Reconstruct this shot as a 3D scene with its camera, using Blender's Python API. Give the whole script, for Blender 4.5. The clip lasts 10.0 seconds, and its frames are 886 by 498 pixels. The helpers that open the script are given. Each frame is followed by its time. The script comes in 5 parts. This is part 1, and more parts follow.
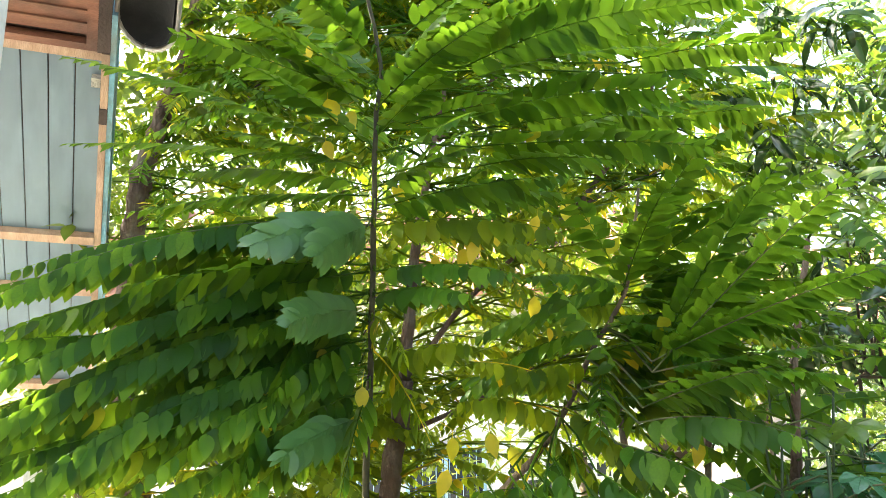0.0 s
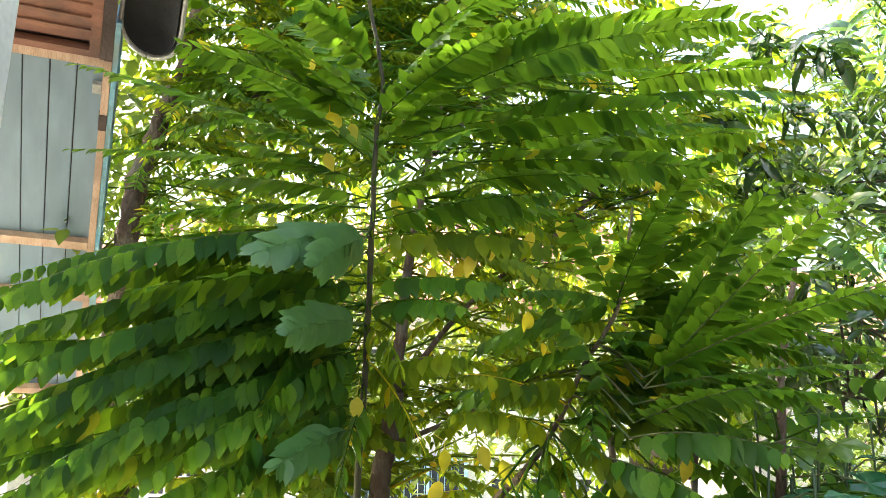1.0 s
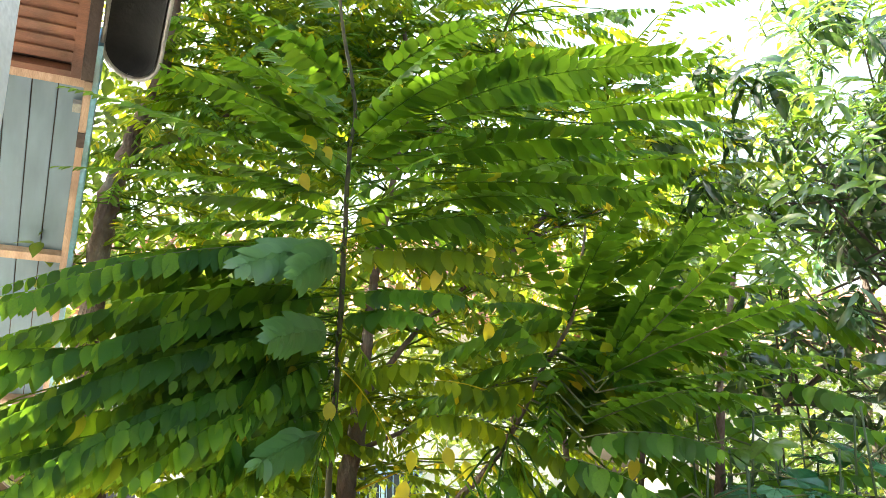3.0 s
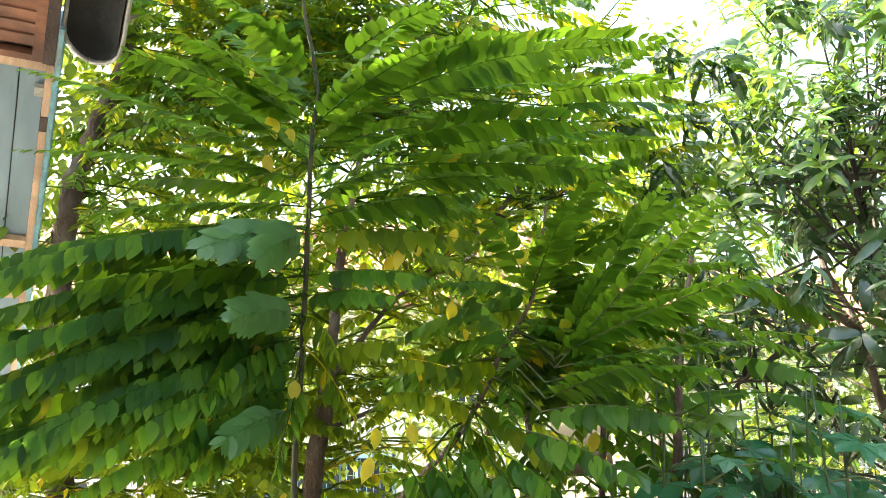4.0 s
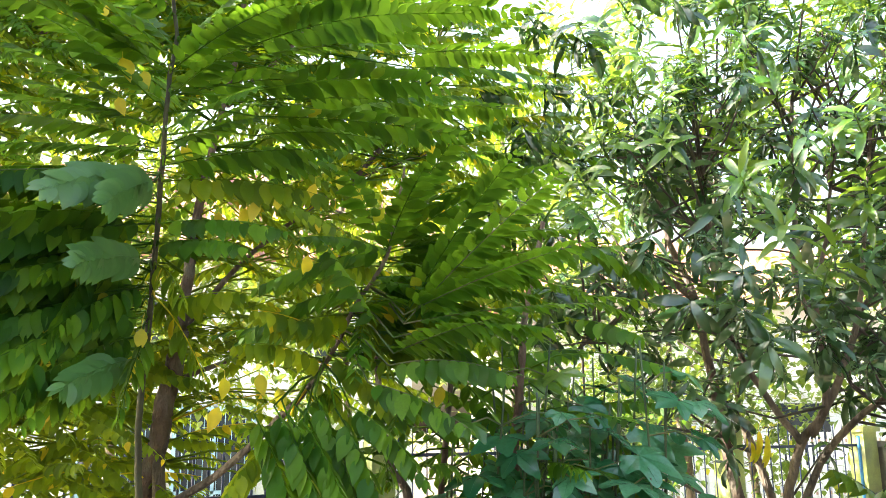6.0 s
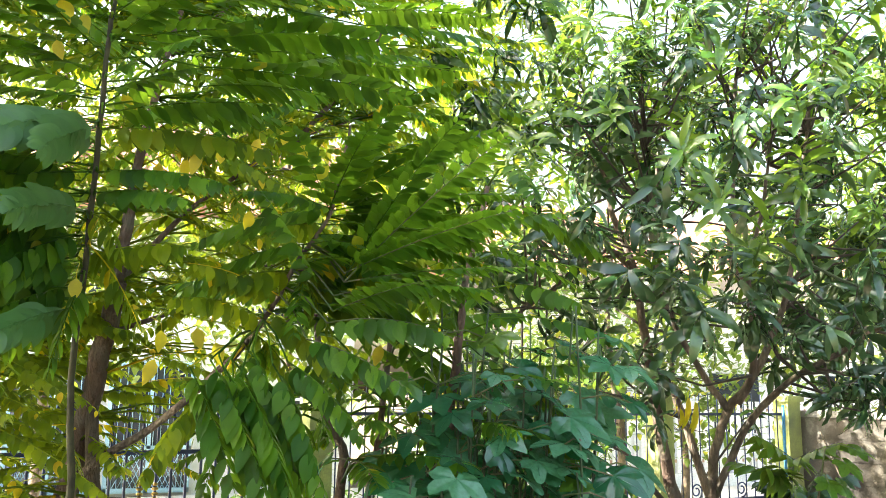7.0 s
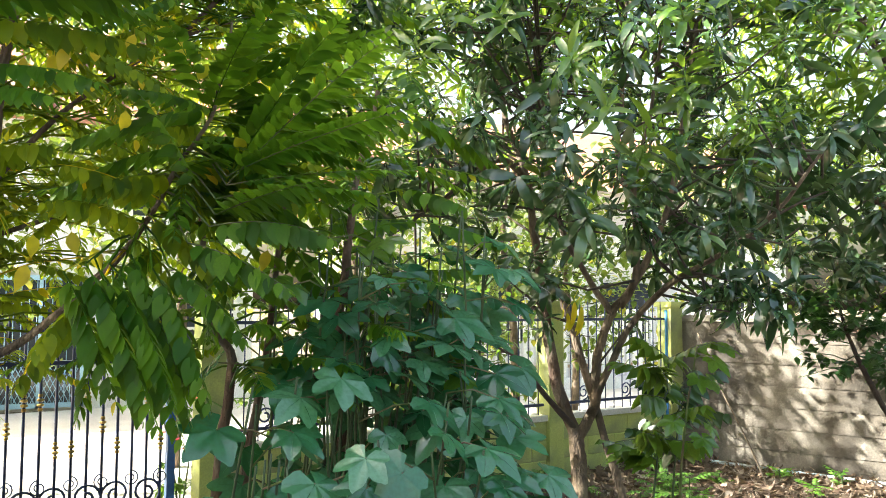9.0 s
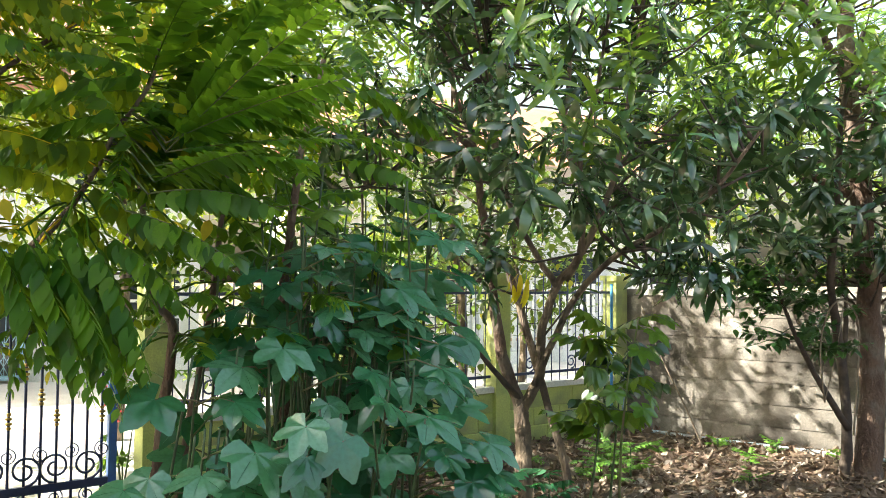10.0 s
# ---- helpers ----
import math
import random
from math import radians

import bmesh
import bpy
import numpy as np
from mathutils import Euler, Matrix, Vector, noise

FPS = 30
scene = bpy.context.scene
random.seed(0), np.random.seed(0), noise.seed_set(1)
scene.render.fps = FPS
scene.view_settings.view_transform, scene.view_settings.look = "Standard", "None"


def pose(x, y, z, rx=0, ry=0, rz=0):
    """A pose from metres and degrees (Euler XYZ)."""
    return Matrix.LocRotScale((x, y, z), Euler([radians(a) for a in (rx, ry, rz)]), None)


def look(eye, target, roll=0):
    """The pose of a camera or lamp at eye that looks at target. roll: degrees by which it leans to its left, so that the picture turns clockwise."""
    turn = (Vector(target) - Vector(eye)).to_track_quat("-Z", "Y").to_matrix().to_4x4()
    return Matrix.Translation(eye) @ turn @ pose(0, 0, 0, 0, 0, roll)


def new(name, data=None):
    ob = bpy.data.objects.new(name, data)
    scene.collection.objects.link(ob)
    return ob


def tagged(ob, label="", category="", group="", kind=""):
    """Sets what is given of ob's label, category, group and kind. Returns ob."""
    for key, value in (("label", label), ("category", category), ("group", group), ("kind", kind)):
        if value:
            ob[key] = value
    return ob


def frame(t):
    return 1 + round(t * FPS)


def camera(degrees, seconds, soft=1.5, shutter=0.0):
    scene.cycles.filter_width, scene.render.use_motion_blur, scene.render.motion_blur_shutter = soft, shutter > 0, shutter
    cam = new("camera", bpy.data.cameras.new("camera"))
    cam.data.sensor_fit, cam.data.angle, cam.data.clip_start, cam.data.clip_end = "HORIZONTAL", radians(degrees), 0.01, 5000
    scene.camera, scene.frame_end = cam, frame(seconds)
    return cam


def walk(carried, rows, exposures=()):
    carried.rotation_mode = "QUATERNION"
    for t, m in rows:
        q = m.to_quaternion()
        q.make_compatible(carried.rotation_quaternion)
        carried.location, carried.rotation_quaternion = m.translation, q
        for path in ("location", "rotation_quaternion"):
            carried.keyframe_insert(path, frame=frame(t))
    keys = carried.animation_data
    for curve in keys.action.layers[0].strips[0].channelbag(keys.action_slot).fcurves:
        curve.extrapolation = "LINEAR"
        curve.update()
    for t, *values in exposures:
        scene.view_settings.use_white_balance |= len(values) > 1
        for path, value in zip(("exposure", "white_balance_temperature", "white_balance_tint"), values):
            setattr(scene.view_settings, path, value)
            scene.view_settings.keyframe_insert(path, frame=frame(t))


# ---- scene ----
cam = camera(55.4, 10.0, soft=0.75)
METRES, EYE, TILT, LEAN, TURN = 0.85, 1.98, 14.0, 0.8, 0.0
ROWS = [
    (0.0, 0.0, 0.0, 0.0, 0.0, 0.0, -0.0),
    (0.5, -0.009, -0.044, 0.0016, -0.37, 1.26, -0.85),
    (1.0, -0.064, -0.0562, -0.0047, -1.1, 0.97, -1.37),
    (1.5, -0.2208, -0.142, -0.0066, -3.41, 0.78, -2.07),
    (2.0, -0.2468, -0.2101, 0.0024, -4.44, 1.95, -2.22),
    (3.5, -0.102, -0.4195, -0.0257, -4.53, 1.98, -1.25),
    (4.0, -0.0909, -0.4443, -0.0454, -6.03, 1.17, -1.15),
    (4.5, -0.0671, -0.493, -0.0447, -8.03, 0.68, -1.43),
    (5.0, -0.0445, -0.5154, -0.0439, -10.21, -0.24, -1.89),
    (5.5, -0.0212, -0.5319, -0.0431, -12.63, -0.73, -2.64),
    (7.0, 0.015, -0.5865, -0.0563, -18.02, -3.45, -6.04),
    (7.5, 0.0445, -0.5953, -0.0655, -20.09, -4.84, -6.28),
    (8.0, 0.0635, -0.6096, -0.0764, -21.49, -5.68, -6.25),
    (8.5, 0.0875, -0.6213, -0.0859, -22.76, -7.2, -6.39),
    (9.0, 0.1119, -0.637, -0.0989, -24.42, -8.55, -6.81),
    (9.5, 0.1376, -0.651, -0.1117, -26.09, -9.5, -7.34),
    (10.0, 0.1509, -0.6647, -0.1141, -27.58, -9.87, -7.75),
]
walk(cam, [(t, pose(0, 0, EYE, TILT, LEAN, TURN) @ pose(METRES * x, METRES * y, METRES * z, 90 + pitch, roll, yaw)) for t, x, y, z, yaw, pitch, roll in ROWS], [(0.0, 3.27, 6600, 5), (0.5, 3.05, 6600, 5), (2.0, 3.06, 6600, 5), (4.0, 3.14, 6600, 5), (5.5, 3.22, 6600, 5), (7.5, 3.09, 6600, 5), (10.0, 2.6, 6600, 5)])


# ---- light ----
world = bpy.data.worlds.new("world")
scene.world = world
world.use_nodes = True
_wn = world.node_tree.nodes
_sky = _wn.new("ShaderNodeTexSky")
_sky.sky_type = "NISHITA"
_sky.sun_disc = False
SUN_TO = Vector((-0.76, 0.32, 0.66)).normalized()
_sky.sun_elevation = math.asin(SUN_TO.z)
_sky.sun_rotation = math.atan2(SUN_TO.x, SUN_TO.y)
_sky.air_density, _sky.dust_density, _sky.ozone_density = 1.6, 8.0, 1.0
_grey = _wn.new("ShaderNodeRGBToBW")
_haze = _wn.new("ShaderNodeMix")
_haze.data_type = "RGBA"
_haze.inputs[0].default_value = 0.12
world.node_tree.links.new(_sky.outputs[0], _grey.inputs[0])
world.node_tree.links.new(_sky.outputs[0], _haze.inputs[6])
world.node_tree.links.new(_grey.outputs[0], _haze.inputs[7])
world.node_tree.links.new(_haze.outputs[2], _wn["Background"].inputs[0])
_wn["Background"].inputs[1].default_value = 0.105
sun = new("sun", bpy.data.lights.new("sun", "SUN"))
sun.data.energy, sun.data.angle, sun.data.color = 5.0, radians(0.6), (1.0, 0.94, 0.84)
sun.matrix_world = look(SUN_TO * 40, (0, 0, 0))


# ---- materials ----
def nodes_of(name):
    m = bpy.data.materials.new(name)
    m.use_nodes = True
    nt = m.node_tree
    return m, nt, nt.nodes["Principled BSDF"], nt.nodes["Material Output"]


def mixcol(nt, fac, a, b, blend="MIX"):
    n = nt.nodes.new("ShaderNodeMix")
    n.data_type, n.blend_type = "RGBA", blend
    for sock, v in ((n.inputs[0], fac), (n.inputs[6], a), (n.inputs[7], b)):
        if isinstance(v, (int, float)):
            sock.default_value = v
        elif isinstance(v, tuple):
            sock.default_value = (*v[:3], 1)
        else:
            nt.links.new(v, sock)
    return n.outputs[2]


def noise_fac(nt, scale, detail=4, lo=0.35, hi=0.65, coords="Object", stretch=None):
    tc = nt.nodes.new("ShaderNodeTexCoord")
    out = nt.nodes.new("ShaderNodeNewGeometry").outputs["Position"] if coords == "World" else tc.outputs[coords]
    if stretch:
        mp = nt.nodes.new("ShaderNodeMapping")
        mp.inputs["Scale"].default_value = stretch
        nt.links.new(out, mp.inputs[0])
        out = mp.outputs[0]
    t = nt.nodes.new("ShaderNodeTexNoise")
    t.inputs["Scale"].default_value, t.inputs["Detail"].default_value = scale, detail
    nt.links.new(out, t.inputs["Vector"])
    r = nt.nodes.new("ShaderNodeMapRange")
    r.inputs[1].default_value, r.inputs[2].default_value = lo, hi
    nt.links.new(t.outputs["Fac"], r.inputs[0])
    return r.outputs[0]


def bump(nt, bsdf, height, strength=0.3, dist=0.01):
    b = nt.nodes.new("ShaderNodeBump")
    b.inputs["Strength"].default_value, b.inputs["Distance"].default_value = strength, dist
    nt.links.new(height, b.inputs["Height"])
    nt.links.new(b.outputs[0], bsdf.inputs["Normal"])


def surface(name, a, b, scale=6, fine=60, rough=0.8, dirt=None, dirt_scale=1.5, metal=0.0, bumpy=0.3, stretch=None, dist=0.006):
    """Two tones, fine grain, an optional coat of dirt."""
    m, nt, p, out = nodes_of(name)
    col = mixcol(nt, noise_fac(nt, scale, 5, stretch=stretch), a, b)
    g = noise_fac(nt, fine, 3, 0.3, 0.7, stretch=stretch)
    col = mixcol(nt, g, col, mixcol(nt, 0.25, col, (0.02, 0.02, 0.02)))
    if dirt:
        col = mixcol(nt, noise_fac(nt, dirt_scale, 7, 0.47, 0.66), col, dirt)
    nt.links.new(col, p.inputs["Base Color"])
    p.inputs["Roughness"].default_value, p.inputs["Metallic"].default_value = rough, metal
    bump(nt, p, g, bumpy, dist)
    return m


def leaf_mat(name, a, b, c, through_col, through_amt=0.4, rough=0.45, odd=None, odd_share=0.0, spec=0.5, relief=0.3):
    """Leaf: tones vary from leaf to leaf, light passes through, waxy gloss."""
    m, nt, p, out = nodes_of(name)
    geo = nt.nodes.new("ShaderNodeNewGeometry")
    info = nt.nodes.new("ShaderNodeObjectInfo")
    add = nt.nodes.new("ShaderNodeMath")
    add.operation = "ADD"
    nt.links.new(geo.outputs["Random Per Island"], add.inputs[0])
    nt.links.new(info.outputs["Random"], add.inputs[1])
    fr = nt.nodes.new("ShaderNodeMath")
    fr.operation = "FRACT"
    nt.links.new(add.outputs[0], fr.inputs[0])
    ramp = nt.nodes.new("ShaderNodeValToRGB")
    e = ramp.color_ramp.elements
    e[0].color, e[1].color = (*a, 1), (*b, 1)
    e[1].position = 0.55
    x = e.new(0.995 - odd_share)
    x.color = (*c, 1)
    if odd:
        y = e.new(1.0 - odd_share)
        y.color = (*odd, 1)
    nt.links.new(fr.outputs[0], ramp.inputs[0])
    col = mixcol(nt, noise_fac(nt, 14, 4, 0.4, 0.75), ramp.outputs[0], mixcol(nt, 0.35, ramp.outputs[0], (0.02, 0.05, 0.015)))
    nt.links.new(col, p.inputs["Base Color"])
    p.inputs["Roughness"].default_value = rough
    p.inputs["Specular IOR Level"].default_value = spec
    bump(nt, p, noise_fac(nt, 16, 3, 0.3, 0.7), relief, 0.006)
    tr = nt.nodes.new("ShaderNodeBsdfTranslucent")
    tcol = mixcol(nt, 0.45, mixcol(nt, 1.0, col, (2.2, 2.2, 2.2), "MULTIPLY"), through_col)
    nt.links.new(tcol, tr.inputs["Color"])
    mx = nt.nodes.new("ShaderNodeMixShader")
    mx.inputs[0].default_value = through_amt
    nt.links.new(p.outputs[0], mx.inputs[1])
    nt.links.new(tr.outputs[0], mx.inputs[2])
    nt.links.new(mx.outputs[0], out.inputs["Surface"])
    return m


FROND = leaf_mat("frond_leaf", (0.012, 0.055, 0.007), (0.04, 0.13, 0.01), (0.125, 0.245, 0.015), (0.38, 0.55, 0.014), 0.4, 0.42, odd=(0.5, 0.4, 0.03), odd_share=0.004, spec=0.18, relief=0.15)
# paler frond copy: sky sheen on upturned faces put into the leaf colour
FROND_PALE_SHEEN = leaf_mat("frond_leaf_pale_sheen", (0.055, 0.14, 0.03), (0.065, 0.155, 0.034), (0.075, 0.17, 0.038), (0.3, 0.52, 0.08), 0.2, 0.4, spec=0.7, relief=0.1)
FROND_YELLOW = leaf_mat("frond_leaf_ageing", (0.04, 0.095, 0.007), (0.105, 0.185, 0.009), (0.24, 0.3, 0.012), (0.58, 0.64, 0.012), 0.42, 0.5, odd=(0.6, 0.42, 0.02), odd_share=0.05, spec=0.2)
MANGO = leaf_mat("mango_leaf", (0.008, 0.032, 0.014), (0.028, 0.078, 0.03), (0.1, 0.175, 0.065), (0.24, 0.38, 0.05), 0.19, 0.15, spec=1.0, relief=0.2)
# young leaf tone, also sunlight put into the colour of upper crown leaves
MANGO_YOUNG_SUNLIT = leaf_mat("mango_leaf_young_sunlit", (0.042, 0.12, 0.014), (0.075, 0.168, 0.018), (0.14, 0.225, 0.026), (0.45, 0.56, 0.04), 0.3, 0.2, spec=0.8, relief=0.15)
CHAYA = leaf_mat("lobed_leaf", (0.012, 0.08, 0.034), (0.04, 0.16, 0.072), (0.1, 0.255, 0.135), (0.12, 0.48, 0.07), 0.24, 0.22, spec=1.0, relief=0.06)
SMALL = leaf_mat("small_dark_leaf", (0.015, 0.05, 0.016), (0.03, 0.085, 0.022), (0.05, 0.12, 0.03), (0.18, 0.4, 0.04), 0.3, 0.4)
WEED = leaf_mat("weed_leaf", (0.045, 0.13, 0.016), (0.075, 0.18, 0.018), (0.11, 0.22, 0.022), (0.38, 0.58, 0.03), 0.28, 0.5)
FAR_LEAF = leaf_mat("street_tree_leaf", (0.045, 0.1, 0.014), (0.075, 0.135, 0.016), (0.12, 0.17, 0.02), (0.45, 0.52, 0.03), 0.28, 0.55, odd=(0.4, 0.36, 0.03), odd_share=0.05)
DRY = leaf_mat("dry_leaf", (0.055, 0.032, 0.022), (0.12, 0.074, 0.05), (0.23, 0.16, 0.12), (0.3, 0.18, 0.08), 0.12, 0.7, odd=(0.36, 0.3, 0.25), odd_share=0.1)
YELLOW_LEAF = leaf_mat("yellowed_leaf", (0.42, 0.4, 0.015), (0.52, 0.42, 0.02), (0.6, 0.46, 0.03), (0.75, 0.64, 0.02), 0.4, 0.5)
BARK = surface("bark", (0.12, 0.085, 0.06), (0.26, 0.195, 0.14), 9, 60, 0.9, dirt=(0.07, 0.055, 0.045), dirt_scale=7, bumpy=0.8, stretch=(1, 1, 0.35), dist=0.012)
BARK_RED = surface("bark_reddish", (0.085, 0.05, 0.036), (0.17, 0.108, 0.076), 7, 50, 0.9, dirt=(0.15, 0.125, 0.1), dirt_scale=5, bumpy=0.8, stretch=(1, 1, 0.5), dist=0.012)
STEM = surface("green_stem", (0.06, 0.1, 0.02), (0.12, 0.16, 0.04), 12, 70, 0.6, dirt=(0.14, 0.1, 0.06), dirt_scale=6)
STEM_DARK = surface("dark_green_stem", (0.03, 0.06, 0.02), (0.06, 0.1, 0.03), 12, 70, 0.55)
STEM_OLIVE = surface("olive_brown_stem", (0.04, 0.042, 0.018), (0.085, 0.08, 0.034), 14, 80, 0.75, dirt=(0.03, 0.025, 0.018), dirt_scale=9, stretch=(1, 1, 0.4))
TWIG = surface("dark_twig", (0.04, 0.03, 0.025), (0.09, 0.065, 0.05), 14, 70, 0.85)
def damp_concrete(name):
    """Grey slabs with dark damp patches, rain streaks and pale lime bloom that run on from slab to slab."""
    m, nt, p, out = nodes_of(name)
    col = mixcol(nt, noise_fac(nt, 2.5, 6, coords="World"), (0.15, 0.134, 0.115), (0.26, 0.238, 0.21))
    grain = noise_fac(nt, 70, 4, 0.3, 0.7, coords="World")
    col = mixcol(nt, grain, col, mixcol(nt, 0.3, col, (0.03, 0.028, 0.025)))
    col = mixcol(nt, noise_fac(nt, 3.2, 6, 0.5, 0.72, "World", (1, 1, 0.22)), col, (0.1, 0.085, 0.07))
    col = mixcol(nt, noise_fac(nt, 0.9, 8, 0.42, 0.6, "World"), col, mixcol(nt, 0.85, col, (0.035, 0.03, 0.026)))
    col = mixcol(nt, noise_fac(nt, 6, 8, 0.6, 0.75, "World"), col, (0.42, 0.39, 0.35))
    nt.links.new(col, p.inputs["Base Color"])
    p.inputs["Roughness"].default_value = 0.92
    bump(nt, p, noise_fac(nt, 45, 6, 0.25, 0.75, "World"), 0.5, 0.008)
    return m


CONCRETE = damp_concrete("wall_concrete")
LIME = surface("lime_green_paint", (0.48, 0.55, 0.17), (0.56, 0.62, 0.22), 3, 60, 0.75, dirt=(0.25, 0.28, 0.15), dirt_scale=2.5)
WHITE = surface("white_paint", (0.74, 0.74, 0.73), (0.8, 0.8, 0.79), 2, 40, 0.7, dirt=(0.55, 0.54, 0.5), dirt_scale=1.1, bumpy=0.15)
SOIL = surface("soil", (0.13, 0.09, 0.06), (0.22, 0.16, 0.11), 4, 45, 0.95, dirt=(0.08, 0.06, 0.04), dirt_scale=2, bumpy=0.8, dist=0.02)
STREET = surface("street_concrete", (0.5, 0.48, 0.45), (0.6, 0.58, 0.55), 0.8, 30, 0.9, dirt=(0.4, 0.38, 0.35), dirt_scale=0.5)
BLUE_BOARD = surface("pale_blue_board_paint", (0.165, 0.235, 0.295), (0.195, 0.27, 0.33), 2, 6, 0.65, dirt=(0.15, 0.2, 0.245), dirt_scale=1.5, bumpy=0.05, stretch=(2, 0.5, 1))
RAW_WOOD = surface("bare_pink_wood", (0.5, 0.32, 0.22), (0.62, 0.43, 0.31), 6, 80, 0.8, dirt=(0.28, 0.18, 0.13), dirt_scale=3, stretch=(4, 0.5, 4))
RED_WOOD = surface("red_brown_wood", (0.2, 0.075, 0.04), (0.3, 0.12, 0.065), 5, 70, 0.6, dirt=(0.1, 0.045, 0.03), dirt_scale=3, stretch=(0.5, 4, 4))
DARK_WOOD = surface("dark_wood", (0.05, 0.03, 0.025), (0.09, 0.06, 0.05), 6, 70, 0.8)
CEMENT = surface("weathered_cement", (0.42, 0.4, 0.36), (0.56, 0.54, 0.5), 6, 60, 0.95, dirt=(0.2, 0.19, 0.17), dirt_scale=5, bumpy=0.6)
CEMENT_SHADED = surface("shaded_cement", (0.012, 0.012, 0.012), (0.025, 0.025, 0.024), 6, 60, 0.95)
BLUE_METAL = surface("blue_flashing", (0.16, 0.4, 0.55), (0.26, 0.5, 0.62), 5, 60, 0.4, dirt=(0.15, 0.2, 0.2), dirt_scale=4, metal=0.3)
IRON_BLUE = surface("dark_blue_iron_paint", (0.015, 0.03, 0.1), (0.025, 0.045, 0.14), 8, 60, 0.4)
GATE_BLUE = surface("bright_blue_paint", (0.03, 0.12, 0.42), (0.05, 0.17, 0.5), 5, 50, 0.45)
GOLD = surface("gold_paint", (0.38, 0.26, 0.07), (0.48, 0.34, 0.1), 12, 70, 0.4, metal=0.5)
PVC = surface("blue_plastic_pipe", (0.04, 0.24, 0.55), (0.07, 0.3, 0.6), 5, 50, 0.4)
PVC_GREY = surface("faded_blue_pipe", (0.3, 0.42, 0.52), (0.42, 0.52, 0.58), 5, 50, 0.6, dirt=(0.25, 0.22, 0.18), dirt_scale=4)
ROOF_TILE = surface("orange_roof_tile", (0.42, 0.17, 0.1), (0.52, 0.24, 0.15), 4, 40, 0.8, dirt=(0.28, 0.13, 0.09), dirt_scale=1)
GRILLE = surface("light_blue_grille_paint", (0.3, 0.5, 0.66), (0.38, 0.57, 0.7), 4, 50, 0.5)
GLASS_DARK = surface("dark_window_glass", (0.03, 0.04, 0.05), (0.05, 0.06, 0.07), 2, 20, 0.08, bumpy=0.02)
RED_PETAL = leaf_mat("red_petal", (0.55, 0.03, 0.03), (0.62, 0.05, 0.06), (0.7, 0.1, 0.12), (0.8, 0.1, 0.1), 0.3, 0.5)
ROPE = surface("dry_vine", (0.16, 0.12, 0.085), (0.26, 0.21, 0.16), 10, 60, 0.9)


# ---- geometry helpers ----
class Geo:
    """Gathers vertices and faces for one mesh."""

    def __init__(self):
        self.v, self.f, self.n = [], [], 0

    def add(self, verts, faces):
        self.v.append(np.asarray(verts, float))
        self.f.extend(tuple(i + self.n for i in f) for f in faces)
        self.n += len(verts)

    def box(self, x0, y0, z0, x1, y1, z1, m=None):
        vs = np.array([(x, y, z) for z in (z0, z1) for y in (y0, y1) for x in (x0, x1)], float)
        if m is not None:
            vs = apply(m, vs)
        self.add(vs, [(0, 2, 3, 1), (4, 5, 7, 6), (0, 1, 5, 4), (2, 6, 7, 3), (0, 4, 6, 2), (1, 3, 7, 5)])

    def tube(self, pts, radii, sides=8, wob=0.0, seed=0):
        pts = [Vector(p) for p in pts]
        rng = random.Random(seed)
        ring0, vs, fs = None, [], []
        up = Vector((0.31, 0.17, 0.93))
        for i, p in enumerate(pts):
            d = (pts[min(i + 1, len(pts) - 1)] - pts[max(i - 1, 0)]).normalized()
            a = d.cross(up)
            if a.length < 0.1:
                a = d.cross(Vector((1, 0, 0)))
            a.normalize()
            b = d.cross(a)
            r = radii[i] if not isinstance(radii, (int, float)) else radii
            for k in range(sides):
                w = math.tau * k / sides
                q = r * (1 + wob * (rng.random() - 0.5) * 2)
                vs.append(p + a * math.cos(w) * q + b * math.sin(w) * q)
        for i in range(len(pts) - 1):
            for k in range(sides):
                k2 = (k + 1) % sides
                fs.append((i * sides + k, i * sides + k2, (i + 1) * sides + k2, (i + 1) * sides + k))
        fs.append(tuple(range(sides - 1, -1, -1)))
        fs.append(tuple((len(pts) - 1) * sides + k for k in range(sides)))
        self.add([tuple(v) for v in vs], fs)

    def mesh(self, name, mat, smooth=True):
        me = bpy.data.meshes.new(name)
        me.from_pydata(np.concatenate(self.v).tolist() if self.v else [], [], self.f)
        me.materials.append(mat)
        if smooth:
            me.polygons.foreach_set("use_smooth", [True] * len(me.polygons))
        me.update()
        return me


def apply(m, vs):
    a = np.array(m)
    return vs @ a[:3, :3].T + a[:3, 3]


def part(name, geo, mat, parent=None, label="", smooth=True):
    ob = new(name, geo.mesh(name, mat, smooth) if isinstance(geo, Geo) else geo)
    if parent is not None:
        ob.parent = parent
    return tagged(ob, label) if label else ob


def thing(name, label, category, group="", kind="", at=(0, 0, 0)):
    ob = new(name)
    ob.empty_display_size = 0.1
    ob.location = at
    return tagged(ob, label, category, group, kind)


def curve_pts(ctrl, per=5):
    """Smooth line through the control points."""
    c = [Vector(p) for p in ctrl]
    c = [c[0] * 2 - c[1]] + c + [c[-1] * 2 - c[-2]]
    out = []
    for i in range(1, len(c) - 2):
        for k in range(per):
            t = k / per
            out.append(0.5 * ((2 * c[i]) + (c[i + 1] - c[i - 1]) * t + (2 * c[i - 1] - 5 * c[i] + 4 * c[i + 1] - c[i + 2]) * t * t + (3 * c[i] - c[i - 1] - 3 * c[i + 1] + c[i + 2]) * t ** 3))
    out.append(c[-2])
    return out


